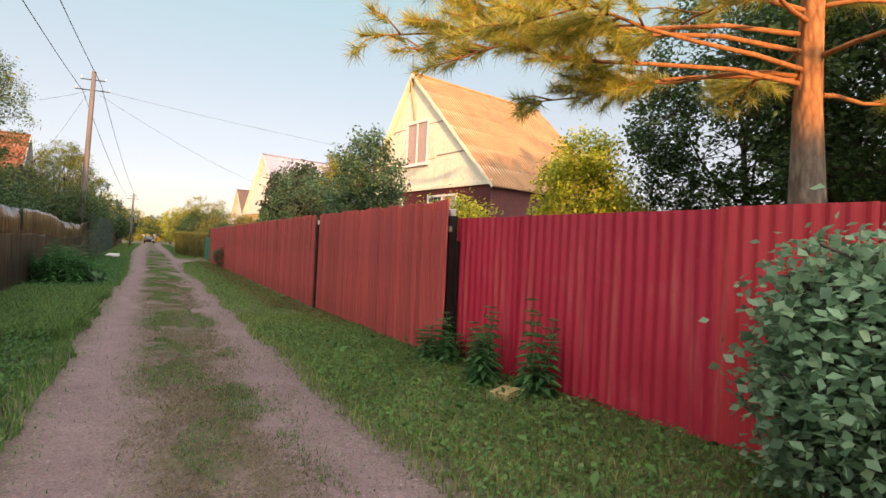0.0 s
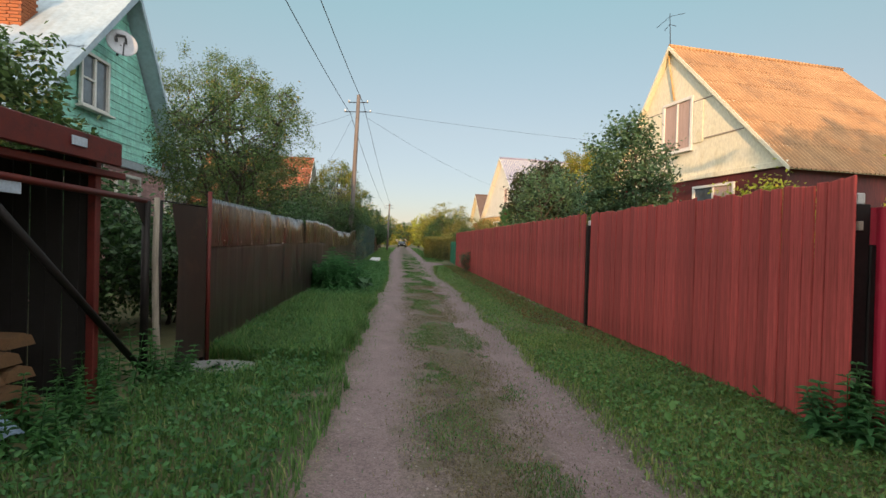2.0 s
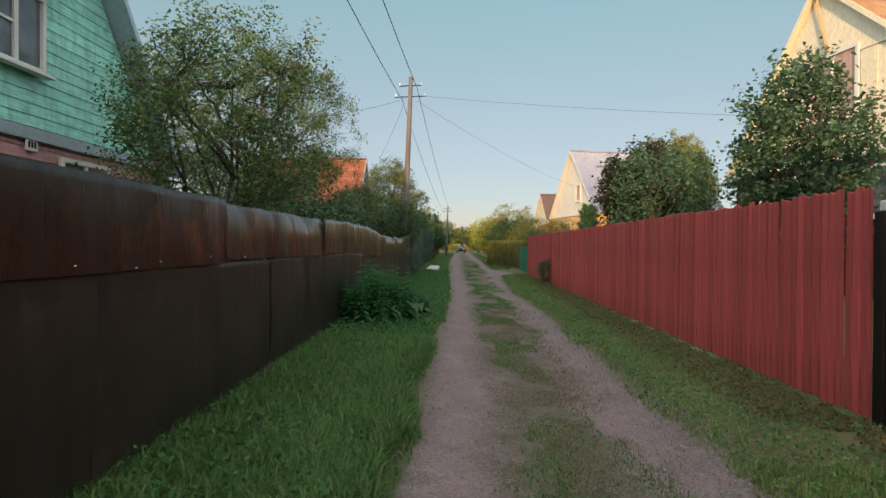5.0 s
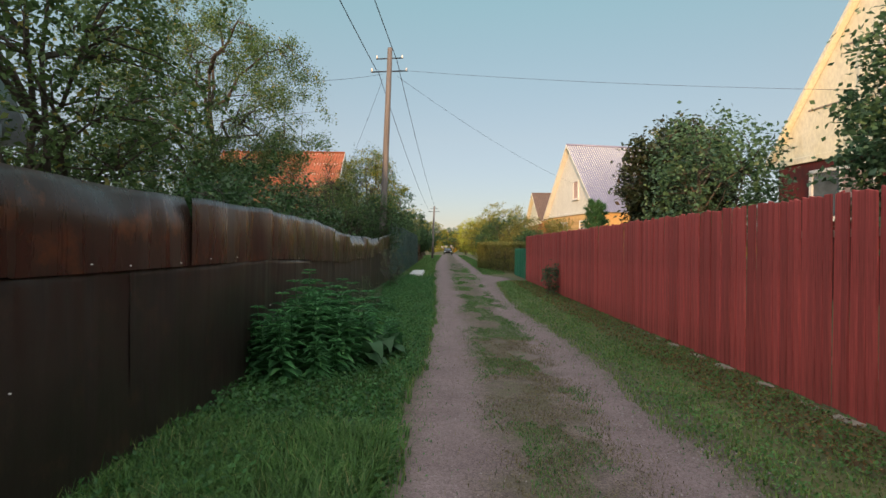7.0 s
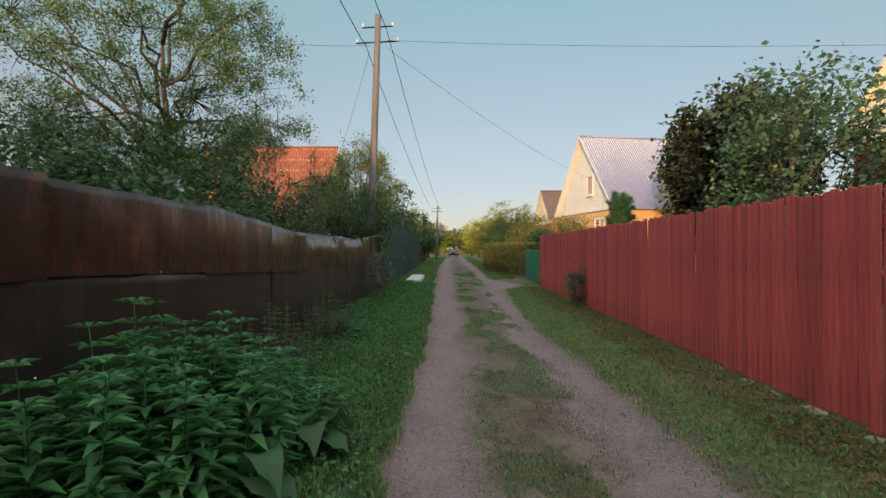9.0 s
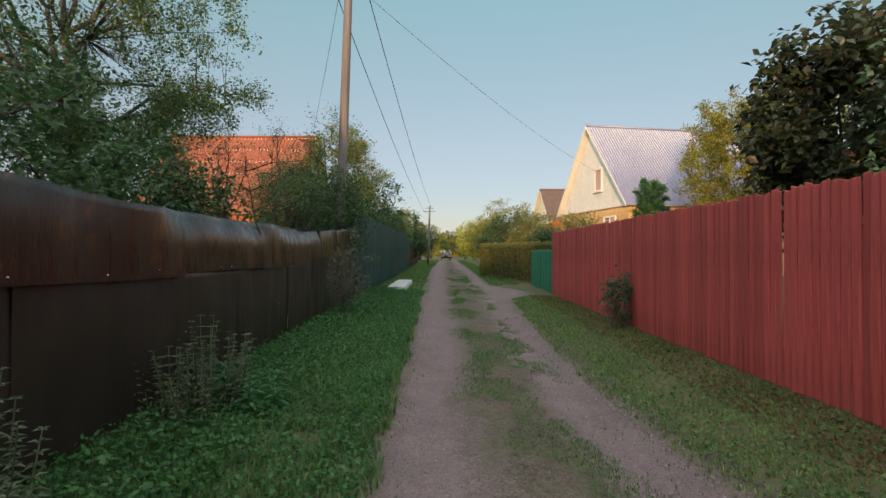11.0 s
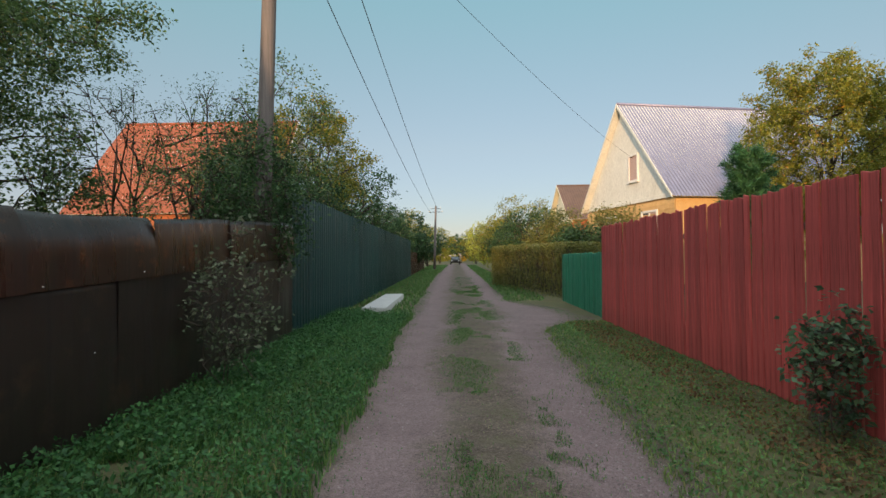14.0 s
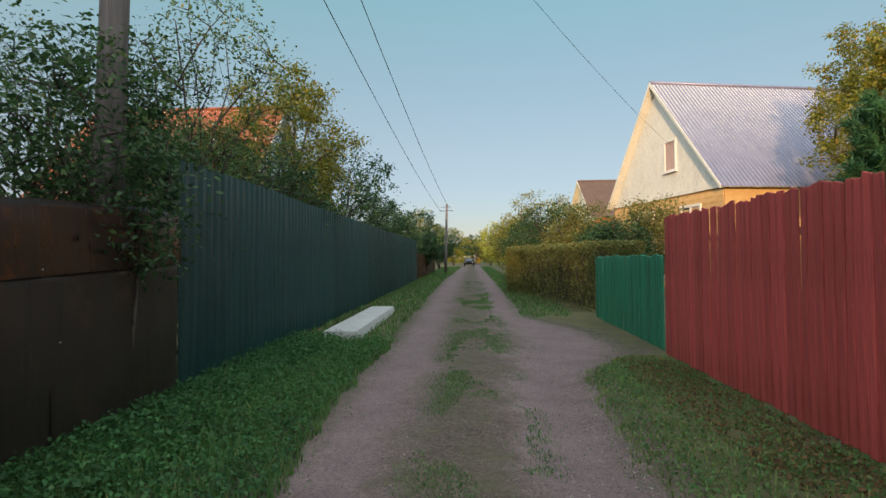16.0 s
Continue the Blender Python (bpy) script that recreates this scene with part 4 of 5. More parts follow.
# lilac-grey roofed house, further on
H3 = gable_house("house", (6.15, 53.6, 0), 16.0, -5.1, 4.8, 4.2, 4.2, 0.0, 9.9, 11.0, 4.3, (M_YELLOWBRICK, M_PALEGABLE, M_METALROOF, M_PALEGABLE), "", 0.4, 0.19, 1, 0.03)
tagged(H3, "cream house with yellow cladding and lilac-grey profiled metal roof", "house")
house_window(H3, -1.45, -0.65, 5.5, 6.8, 1, 2)
house_window(H3, -3.2, -1.9, 2.0, 3.6, 2, True)
house_window(H3, 0.5, 1.9, 2.0, 3.6, 2, True)
siding(H3, -4.7, 4.7, 0.3, 4.1, lambda z: (-4.7, 4.7), 0.24, M_YELLOWBRICK)

# orange-roofed house among the apple trees
H4 = gable_house("house", (-12.3, 51.1, 0), 185.1, -5.0, 5.0, 3.6, 3.6, 0.0, 8.95, 9.0, 3.7, (M_BRICK, M_PLATE, M_ORANGEROOF, M_WHITE), "", 0.4, 0.22, 6, 0.02)
tagged(H4, "brick house with an orange corrugated roof behind apple trees", "house")

# brown-roofed house with a brick chimney, far along the lane
H5 = gable_house("house", (5.0, 74.5, 0), 5.1, -5.0, 5.0, 4.6, 4.6, 0.0, 8.1, 9.0, 4.4, (M_BRICK, M_CREAM, M_BROWNROOF, M_CREAM), "", 0.4, 0.22, 5, 0.02)
tagged(H5, "distant house with a brown roof and a brick chimney", "house")
chimney(H5, (4.0, -0.6, 7.0), 1.75, 0.6)


# ---- utility poles and cables ----
def utility_pole(base, top, label):
    base, top = Vector(base), Vector(top)
    ob = empty("utility_pole", Matrix.Translation(base))
    t = top - base
    part("shaft", tube_mesh("shaft", [(0, 0, -0.1), t * 0.35, t * 0.7, t], [0.15, 0.13, 0.115, 0.1], M_POLE, 10), ob)
    for frac, w in ((0.955, 0.55), (0.9, 0.75)):
        p = t * frac
        part("crossarm", tube_mesh("crossarm", [p - Vector((w, 0.0, 0)), p + Vector((w, 0.0, 0.02))], [0.025, 0.025], M_POST, 6), ob, "dark steel crossarm")
        for s in (-1, 1):
            part("insulator", tube_mesh("insulator", [p + Vector((s * w * 0.95, 0, 0)), p + Vector((s * w * 0.95, 0, 0.07)), p + Vector((s * w * 0.95, 0, 0.14))], [0.02, 0.045, 0.03], M_CERAMIC, 8), ob)
    return tagged(ob, label, "utility pole")


POLE_A, POLE_B, POLE_C = ((-4.75, 31.2, 0), (-4.45, 31.3, 9.65)), ((-8.0, 80.0, 0), (-7.8, 80.0, 7.0)), ((-1.95, -7.0, 0), (-1.9, -7.0, 9.3))
utility_pole(*POLE_A, "leaning weathered wooden utility pole behind the rusty fence")
utility_pole(*POLE_B, "distant wooden utility pole beside the lane")
utility_pole(*POLE_C, "weathered wooden utility pole behind the first gate")


def cable(p, q, sag, r, label):
    p, q = Vector(p), Vector(q)
    ob = new("cable", tube_mesh("cable", [p.lerp(q, i / 16) - Vector((0, 0, 4 * sag * (i / 16) * (1 - i / 16))) for i in range(17)], [r] * 17, M_WIRE, 5))
    return tagged(ob, label, "cable")


for dx, dz in ((-0.55, -0.75), (0.3, -0.4)):
    cable((-4.45 + dx, 31.3, 9.5 + dz), (-1.9 + dx, -7.0, 9.2 + dz), 0.5, 0.015, "black overhead power cable between poles")
for dx, dz in ((-0.5, -0.75), (0.3, -0.4)):
    cable((-4.45 + dx, 31.3, 9.5 + dz), (-7.8 + dx, 80.0, 6.9 + dz), 0.6, 0.013, "black overhead power cable between poles")
cable((-4.15, 31.3, 8.75), (10.35, 27.0, 6.4), 0.12, 0.006, "thin black service cable to the cream house")
cable((-4.15, 31.3, 8.5), (6.4, 52.4, 6.6), 0.4, 0.006, "thin black service cable to the lilac-roofed house")
cable((-4.75, 31.3, 8.6), (-7.6, 16.9, 4.1), 0.3, 0.006, "thin black service cable to the mint house")
cable((-4.75, 31.3, 8.4), (-11.2, 46.0, 5.0), 0.3, 0.006, "thin black service cable to the orange-roofed house")


# ---- things by the first gate on the near side ----
def wood_shelter():
    """An open lean-to with a dark plank back, a red fascia and split logs inside."""
    ob = empty("wood_shelter", Matrix.Translation((-2.52, 5.2, 0)) @ Matrix.Rotation(radians(1.5), 4, "Z"))
    part("roof", slab("roof", [(-2.6, -3.6, 2.42), (0.35, -3.6, 2.25), (0.35, 0.75, 2.25), (-2.6, 0.75, 2.42)], 0.05, M_RUST), ob, "rusty brown sheet roof")
    part("fascia", (box_bm(0.05, 4.4, 0.2, 0.008, (0.37, -1.43, 2.05)), M_REDPIPE), ob, "red painted fascia board")
    part("beam", (box_bm(0.1, 4.7, 0.06, 0.008, (0.25, -1.35, 1.96)), M_REDPIPE), ob)
    for y in (-3.5, 0.68):
        part("post", (box_bm(0.07, 0.07, 2.1, 0.006, (0.22, y, 0)), M_REDPIPE), ob)
        part("post", (box_bm(0.07, 0.07, 2.5, 0.006, (-2.4, y, 0)), M_POST), ob)
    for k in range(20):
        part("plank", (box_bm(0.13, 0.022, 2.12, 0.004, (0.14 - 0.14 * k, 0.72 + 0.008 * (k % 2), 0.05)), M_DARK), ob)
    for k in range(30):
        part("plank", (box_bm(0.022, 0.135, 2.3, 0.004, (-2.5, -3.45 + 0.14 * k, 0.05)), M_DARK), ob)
    part("sticker", (box_bm(0.012, 0.17, 0.07, 0.003, (0.405, 0.2, 2.13)), M_PLATE), ob, "small pale plate")
    part("sign", (box_bm(0.014, 0.36, 0.12, 0.003, (0.33, -0.45, 1.72)), M_PLATE), ob, "pale blue plate under the beam")
    return tagged(ob, "dark lean-to wood shelter with a red fascia", "shelter")


def log_stack():
    rnd = random.Random(4)
    group = []
    for r in range(6):
        for c in range(4):
            ln = rnd.uniform(0.34, 0.42)
            v, f = [], []
            for e in (0, 1):
                for a in range(5):
                    t = math.pi * a / 4
                    v.append((ln * e, 0.13 * math.cos(t), 0.11 * math.sin(t)))
            f = [(0, 1, 2, 3, 4), (9, 8, 7, 6, 5)] + [(i, i + 5, (i + 1) % 5 + 5, (i + 1) % 5) for i in range(5)]
            o = new("split_log", mesh_of("split_log", v, f, M_ASHWOOD))
            o.matrix_basis = Matrix.Translation((-2.85 + rnd.uniform(-0.04, 0.04), 4.4 + 0.28 * c + (r % 2) * 0.12, 0.12 * r + 0.0)) @ Matrix.Rotation(radians(rnd.uniform(-8, 8)), 4, "Z")
            tagged(o, "split firewood log stacked under the shelter", "log", "split logs in the shelter")


wood_shelter()
log_stack()


def draped_tarp():
    v, f = [], []
    for j in range(7):
        for i in range(9):
            x, y = 0.09 * i, 0.12 * j
            v.append((x - 0.35, y - 0.4, max(0.02, 0.42 - 0.55 * abs(x - 0.25) + 0.05 * noise.noise(Vector((x * 5, y * 5, 2))))))
    for j in range(6):
        for i in range(8):
            a = j * 9 + i
            f.append((a, a + 1, a + 10, a + 9))
    o = new("tarp", mesh_of("tarp", v, f, M_BLUETARP, True))
    o.matrix_basis = Matrix.Translation((-2.4, 4.5, 0))
    o.modifiers.new("thick", "SOLIDIFY").thickness = 0.006
    tagged(o, "crumpled pale blue tarp over the firewood", "tarp")


draped_tarp()


def near_gate():
    """An open pipe gate before the shelter, a crooked post, and a wicket with a torn sheet."""
    m, ln = along((-2.12, 3.7), (-2.27, 6.62))
    ob = empty("pipe_gate", m)
    part("top_rail", tube_mesh("top_rail", [(0, 0, 1.84), (ln, 0, 1.8)], [0.028, 0.028], M_REDPIPE, 8), ob)
    part("stile", tube_mesh("stile", [(ln - 0.04, 0, 0.05), (ln - 0.04, 0, 1.8)], [0.04, 0.04], M_POST, 8), ob)
    part("gusset", slab("gusset", [(ln - 0.3, 0.0, 1.8), (ln - 0.04, 0.0, 1.8), (ln - 0.04, 0.0, 1.5)], 0.006, M_POST), ob)
    part("brace", tube_mesh("brace", [(0.95, 0.02, 1.72), (ln - 0.05, 0.02, 0.15)], [0.03, 0.03], M_POST, 8), ob, "dark diagonal brace")
    tagged(ob, "dark pipe gate frame with a diagonal brace beside the shelter", "gate")
    m, ln = along((-2.27, 6.72), (left_x(7.4), 7.4))
    ob = empty("sheet_gate", m)
    a, b = 0.08, ln - 0.02
    part("frame", tube_mesh("frame", [(a, 0, 0.06), (a, 0, 1.82), (b, 0, 1.8), (b, 0, 0.06)], [0.026] * 4, M_POST, 6), ob)
    part("sheet", slab("sheet", [(a + 0.2, -0.03, 0.1), (b, -0.03, 0.1), (b, -0.03, 1.79), (a + 0.12, -0.03, 1.8), (a + 0.22, -0.03, 1.25)], 0.004, M_RUSTDARK), ob, "torn rusty brown sheet")
    part("pipe", tube_mesh("pipe", [(b + 0.06, -0.02, 0), (b + 0.06, -0.02, 1.98)], [0.024, 0.024], M_REDPIPE, 8), ob)
    tagged(ob, "rusty sheet wicket gate with a torn corner", "gate")
    post = new("wooden_post", tube_mesh("wooden_post", [(0.05, 0, -0.1), (0.02, 0.03, 0.6), (-0.03, 0.0, 1.2), (-0.04, -0.02, 1.84)], [0.034, 0.032, 0.03, 0.026], M_OLDWOOD, 8))
    post.matrix_basis = m @ Matrix.Translation((-0.02, -0.08, 0))
    tagged(post, "crooked grey bare wooden post by the gate", "post")


near_gate()


def stone_slab(at, sx, sy, sz, turn, label, material, tilt=0.0, seed=1):
    rnd = random.Random(seed)
    bm = box_bm(sx, sy, sz, min(sz, 0.04) * 0.4)
    for v in bm.verts:
        v.co += Vector((rnd.uniform(-0.02, 0.02), rnd.uniform(-0.02, 0.02), 0))
    me = bpy.data.meshes.new("paving_slab")
    bm.to_mesh(me)
    bm.free()
    me.materials.append(material)
    o = new("paving_slab", me)
    o.matrix_basis = Matrix.Translation(at) @ Euler((radians(tilt), 0, radians(turn))).to_matrix().to_4x4()
    return tagged(o, label, "slab", "slabs in the grass")


stone_slab((-1.98, 7.2, 0.0), 0.46, 0.5, 0.05, 20, "broken grey concrete slab lying before the gate", M_CONCRETE, 0, 1)
stone_slab((-1.64, 7.2, 0.0), 0.42, 0.5, 0.05, -15, "broken grey concrete slab lying before the gate", M_CONCRETE, 0, 2)
stone_slab((-4.22, 38.3, 0.0), 0.62, 4.9, 0.2, 5.5, "long pale concrete slab at the green fence", M_WHITECON, 0, 3)
stone_slab((3.8, 3.85, 0.0), 0.3, 0.22, 0.09, 30, "small ochre stone in the weeds by the fence", M_OCHRESTONE, 0, 4)


def foot_stones():
    rnd = random.Random(8)
    y = 12.5
    while y < 20.5:
        bm = box_bm(rnd.uniform(0.07, 0.13), rnd.uniform(0.14, 0.36), rnd.uniform(0.04, 0.08), 0.02)
        for v in bm.verts:
            v.co += Vector((rnd.uniform(-0.015, 0.015), rnd.uniform(-0.03, 0.03), rnd.uniform(-0.01, 0.01)))
        me = bpy.data.meshes.new("foot_stone")
        bm.to_mesh(me)
        bm.free()
        me.materials.append(M_STONE)
        o = new("foot_stone", me)
        o.matrix_basis = Matrix.Translation((red_x(y) - 0.07, y, -0.02)) @ Matrix.Rotation(radians(4.6 + rnd.uniform(-5, 5)), 4, "Z")
        tagged(o, "rough brownish stone laid along the foot of the board fence", "stone", "stones along the fence foot")
        y += rnd.uniform(0.45, 0.9)


foot_stones()


# ---- trees and shrubs ----
broad_tree("apple_tree", (-4.9, 14.9, 0), 5.4, 1.9, 1.2, M_LEAF_APPLE, M_GREYBARK, 1, 22000, 0.075, 260, 0.1, "broad leafy fruit tree before the mint house", gaps=0.34, stems=3, spread=0.2)
broad_tree("apple_tree", (-11.0, 29.8, 0), 10.2, 4.5, 2.6, M_LEAF_APPLE, M_GREYBARK, 2, 86000, 0.09, 460, 0.22, "large old apple tree above the rusty fence", gaps=0.43, spread=0.27)
broad_tree("plum_tree", (-8.7, 36.2, 0), 6.2, 1.8, 1.4, M_LEAF_DARK, M_GREYBARK, 3, 4800, 0.06, 170, 0.08, "sparse plum tree with thin branches behind the fence", gaps=0.4, spread=0.22, stems=2)
broad_tree("plum_tree", (-10.7, 35.4, 0), 6.4, 1.8, 1.6, M_LEAF_DARK, M_GREYBARK, 44, 4800, 0.06, 170, 0.08, "sparse plum tree with thin branches behind the fence", gaps=0.4, spread=0.22, stems=2)
broad_tree("apple_tree", (-9.6, 40.6, 0), 5.6, 1.9, 0.8, M_LEAF_APPLE, M_GREYBARK, 42, 30000, 0.09, 260, 0.1, "bushy apple tree before the orange roof", gaps=0.12, stems=3)
broad_tree("apple_tree", (-6.2, 32.0, 0), 3.7, 1.1, 0.9, M_LEAF_APPLE, M_GREYBARK, 4, 4200, 0.07, 100, 0.06, "young apple tree with long shoots by the pole", gaps=0.2, stems=3)
broad_tree("apple_tree", (-4.66, 31.2, 0), 3.5, 0.7, 1.2, M_LEAF_DARK, M_GREYBARK, 41, 6500, 0.075, 120, 0.04, "small apple tree hanging over the rusty fence", gaps=0.3, stems=3)
broad_tree("apple_tree", (-6.2, 35.2, 0), 6.5, 1.6, 1.6, M_LEAF_APPLE, M_GREYBARK, 5, 5500, 0.08, 110, 0.07, "apple tree with upright shoots over the green fence", gaps=0.38, stems=2)
broad_tree("birch_tree", (-7.6, 42.0, 0), 7.4, 2.3, 1.6, M_LEAF_YELLOW, M_GREYBARK, 6, 24000, 0.11, 220, 0.13, "yellowing tree behind the green fence")
broad_tree("apple_tree", (-6.6, 38.6, 0), 4.4, 1.5, 0.9, M_LEAF_DARK, M_GREYBARK, 7, 11000, 0.1, 170, 0.1, "dark leafy shrub tree behind the green fence", stems=3)
for k, (x, y, h, r, mt) in enumerate(((-8.6, 47.5, 5.6, 2.2, M_LEAF_DARK), (-9.0, 53, 5.8, 2.3, M_LEAF_APPLE), (-9.2, 59, 5.0, 2.2, M_LEAF_DARK), (-9.6, 66, 5.4, 2.4, M_LEAF_APPLE), (-11, 76, 6.0, 3.0, M_LEAF_DARK),
                                      (-8.8, 71, 3.6, 1.5, M_LEAF_DARK), (-13, 90, 7.5, 3.4, M_LEAF_YELLOW), (-12, 104, 6.5, 3.4, M_LEAF_DARK), (-15, 118, 8.0, 4.0, M_LEAF_APPLE), (-13.5, 134, 7.5, 3.4, M_LEAF_YELLOW), (-9.5, 140, 7.0, 3.4, M_LEAF_DARK), (-11, 97, 5.0, 2.2, M_LEAF_DARK))):
    broad_tree("garden_tree", (x, y, 0), h, r, 0.8, mt, M_GREYBARK, 60 + k, 8000 if y < 70 else 5000, 0.14 if y < 70 else 0.22, 170, 0.13, "leafy garden tree along the lane", stems=2, group="garden trees along the lane")

for k, (x, y, h, r) in enumerate(((-4.9, 18.6, 2.9, 1.2), (-5.6, 21.4, 3.1, 1.4), (-5.9, 25.0, 3.3, 1.5), (-6.1, 33.4, 3.4, 0.9), (-4.3, 8.4, 2.3, 1.0), (-3.9, 10.0, 1.7, 0.8))):
    broad_tree("currant_bush", (x, y, 0), h, r, 0.3, M_LEAF_DARK, M_GREYBARK, 160 + k, 10000, 0.095, 190, 0.05, "dark leafy bush behind the rusty fence", "bush", 0.12, 0.2, 0.6, 5, group="bushes behind the rusty fence")

# right side
broad_tree("lilac_shrub", (6.4, 18.4, 0), 6.0, 1.5, 0.8, M_LEAF_LILAC, M_GREYBARK, 8, 14000, 0.12, 200, 0.09, "tall dark green lilac shrub behind the board fence", gaps=0.26, stems=4, slim=0.7)
broad_tree("lilac_shrub", (4.9, 22.8, 0), 4.6, 1.5, 0.6, M_LEAF_LILAC, M_GREYBARK, 9, 10000, 0.11, 190, 0.08, "dark green shrub behind the board fence", stems=4, slim=0.7)
broad_tree("chestnut_tree", (5.28, 26.4, 0), 5.25, 1.65, 1.0, M_LEAF_CHEST, M_GREYBARK, 10, 21000, 0.17, 240, 0.12, "young chestnut with browning leaves behind the board fence", gaps=0.26, stems=2, slim=0.6)
broad_tree("plum_tree", (6.6, 29.0, 0), 5.6, 1.4, 1.0, M_LEAF_LIME, M_GREYBARK, 11, 6000, 0.1, 110, 0.08, "thin yellow-green shrub behind the chestnut", gaps=0.4, stems=3)
broad_tree("maple_tree", (12.8, 46.4, 0), 9.5, 2.9, 1.6, M_LEAF_YELLOW, M_GREYBARK, 12, 64000, 0.13, 560, 0.16, "rounded yellowing tree before the lilac-grey roof", gaps=0.06)
broad_tree("lime_shrub", (9.7, 9.9, 0), 4.6, 1.25, 0.3, M_LEAF_LIME, M_GREYBARK, 13, 26000, 0.1, 170, 0.08, "sunlit yellow-green shrub beside the brown house", gaps=0.2, stems=3)
broad_tree("garden_shrub", (7.4, 12.4, 0), 2.9, 1.3, 0.4, M_LEAF_LIME, M_GREYBARK, 14, 9000, 0.1, 150, 0.06, "bright green shrub behind the gate", gaps=0.3, stems=4)
broad_tree("garden_shrub", (12.5, 11.5, 0), 3.2, 1.8, 0.4, M_LEAF_DARK, M_GREYBARK, 15, 8000, 0.11, 150, 0.06, "dark shrub behind the crimson fence", gaps=0.3, stems=4)
for k, (x, y, h, r, mt) in enumerate(((2.4, 45.5, 2.9, 1.3, M_LEAF_DARK), (1.9, 51.0, 3.6, 1.7, M_LEAF_HEDGE), (1.4, 54.5, 4.4, 2.2, M_LEAF_DARK), (-0.2, 63, 4.0, 2.0, M_LEAF_DARK), (1.0, 66, 6.6, 2.8, M_LEAF_YELLOW),
                                      (-0.6, 76, 5.2, 2.5, M_LEAF_YELLOW), (0.3, 86, 6.6, 3.0, M_LEAF_YELLOW), (-1.5, 97, 6.4, 3.0, M_LEAF_YELLOW), (-3.6, 110, 7.5, 3.5, M_LEAF_LIME), (-5.5, 124, 7.0, 3.0, M_LEAF_YELLOW), (-5.0, 138, 7.5, 3.4, M_LEAF_LIME), (4.2, 47.5, 3.6, 1.2, M_LEAF_HEDGE))):
    broad_tree("garden_tree", (x, y, 0), h, r, 0.4, mt, M_GREYBARK, 80 + k, 9000 if y < 70 else 5500, 0.13 if y < 70 else 0.2, 180, 0.1, "leafy garden tree beyond the clipped hedge", stems=3, group="garden trees along the lane")

# dense dark trees behind the crimson fence, garden trees, and unseen ones added to shade the lane
for k, (x, y, h, r, mt) in enumerate(((12.2, 7.6, 7.5, 2.2, M_LEAF_DARK), (11.7, 4.4, 8.0, 2.2, M_LEAF_DARK), (14.4, 6.0, 9.0, 2.6, M_LEAF_DARK), (10.8, 1.0, 6.5, 2.2, M_LEAF_DARK))):
    broad_tree("garden_tree", (x, y, 0), h, r, 0.8, mt, M_GREYBARK, 100 + k, 30000, 0.13, 420, 0.12, "dark dense tree behind the pine", gaps=0.15, group="dark trees behind the pine")
for k, (x, y, h, r) in enumerate(((-5.6, 4.0, 5.0, 1.6), (-6.2, 9.3, 4.4, 1.3), (-11, 2, 6, 2.6), (-13, 21, 6, 2.6), (-14, 27, 6, 2.8), (-13, 34, 6, 2.8))):
    broad_tree("garden_tree", (x, y, 0), h, r, 0.8, M_LEAF_APPLE, M_GREYBARK, 120 + k, 12000, 0.13, 260, 0.13, "leafy garden tree behind the near fences", gaps=0.2, group="garden trees behind the near fences")
# these two rows stand out of view, added only to block the low sun
for k in range(10):
    broad_tree("garden_tree", (-0.6 - 2.1 * k, -17.5 + 1.3 * (k % 3), 0), (5.9, 7.3, 8.3)[min(k, 2)] + 0.3 * (k % 3), 2.5 if k else 1.8, 0.1, M_LEAF_DARK, M_GREYBARK, 140 + k, 14000, 0.34, 420, 0.16, "unseen tall tree added to keep sun off the lane", gaps=0.02, group="trees behind the start of the lane")
for k in range(6):
    broad_tree("garden_tree", (1.2 + 1.5 * k, -17.2 + 0.6 * (k % 2), 0), 5.3, 1.7, 0.1, M_LEAF_DARK, M_GREYBARK, 170 + k, 11000, 0.26, 320, 0.1, "unseen low tree added to keep sun off the fence", gaps=0.02, group="trees behind the start of the lane")

# distant wood closing the lane
def far_wood():
    rng = np.random.default_rng(9)
    n = 26000
    a = rng.uniform(0, 2 * np.pi, n)
    r = rng.uniform(150, 190, n)
    h = (5 + 4 * np.abs(np.sin(a * 37)) * rng.uniform(0.4, 1, n) + 2.5 * np.sin(a * 11)) * rng.uniform(0, 1, n) ** 0.6
    c = np.stack([r * np.cos(a), r * np.sin(a) + 20, np.maximum(0.2, h)], axis=1)
    o = new("far_wood", mesh_quads("far_wood", leaf_cards(rng, c, 2.2, slim=0.9), 4, M_LEAF_YELLOW, LEAF_TRIS))
    tagged(o, "distant yellow-green trees at the end of the lane", "trees", kind="stuff")


far_wood()


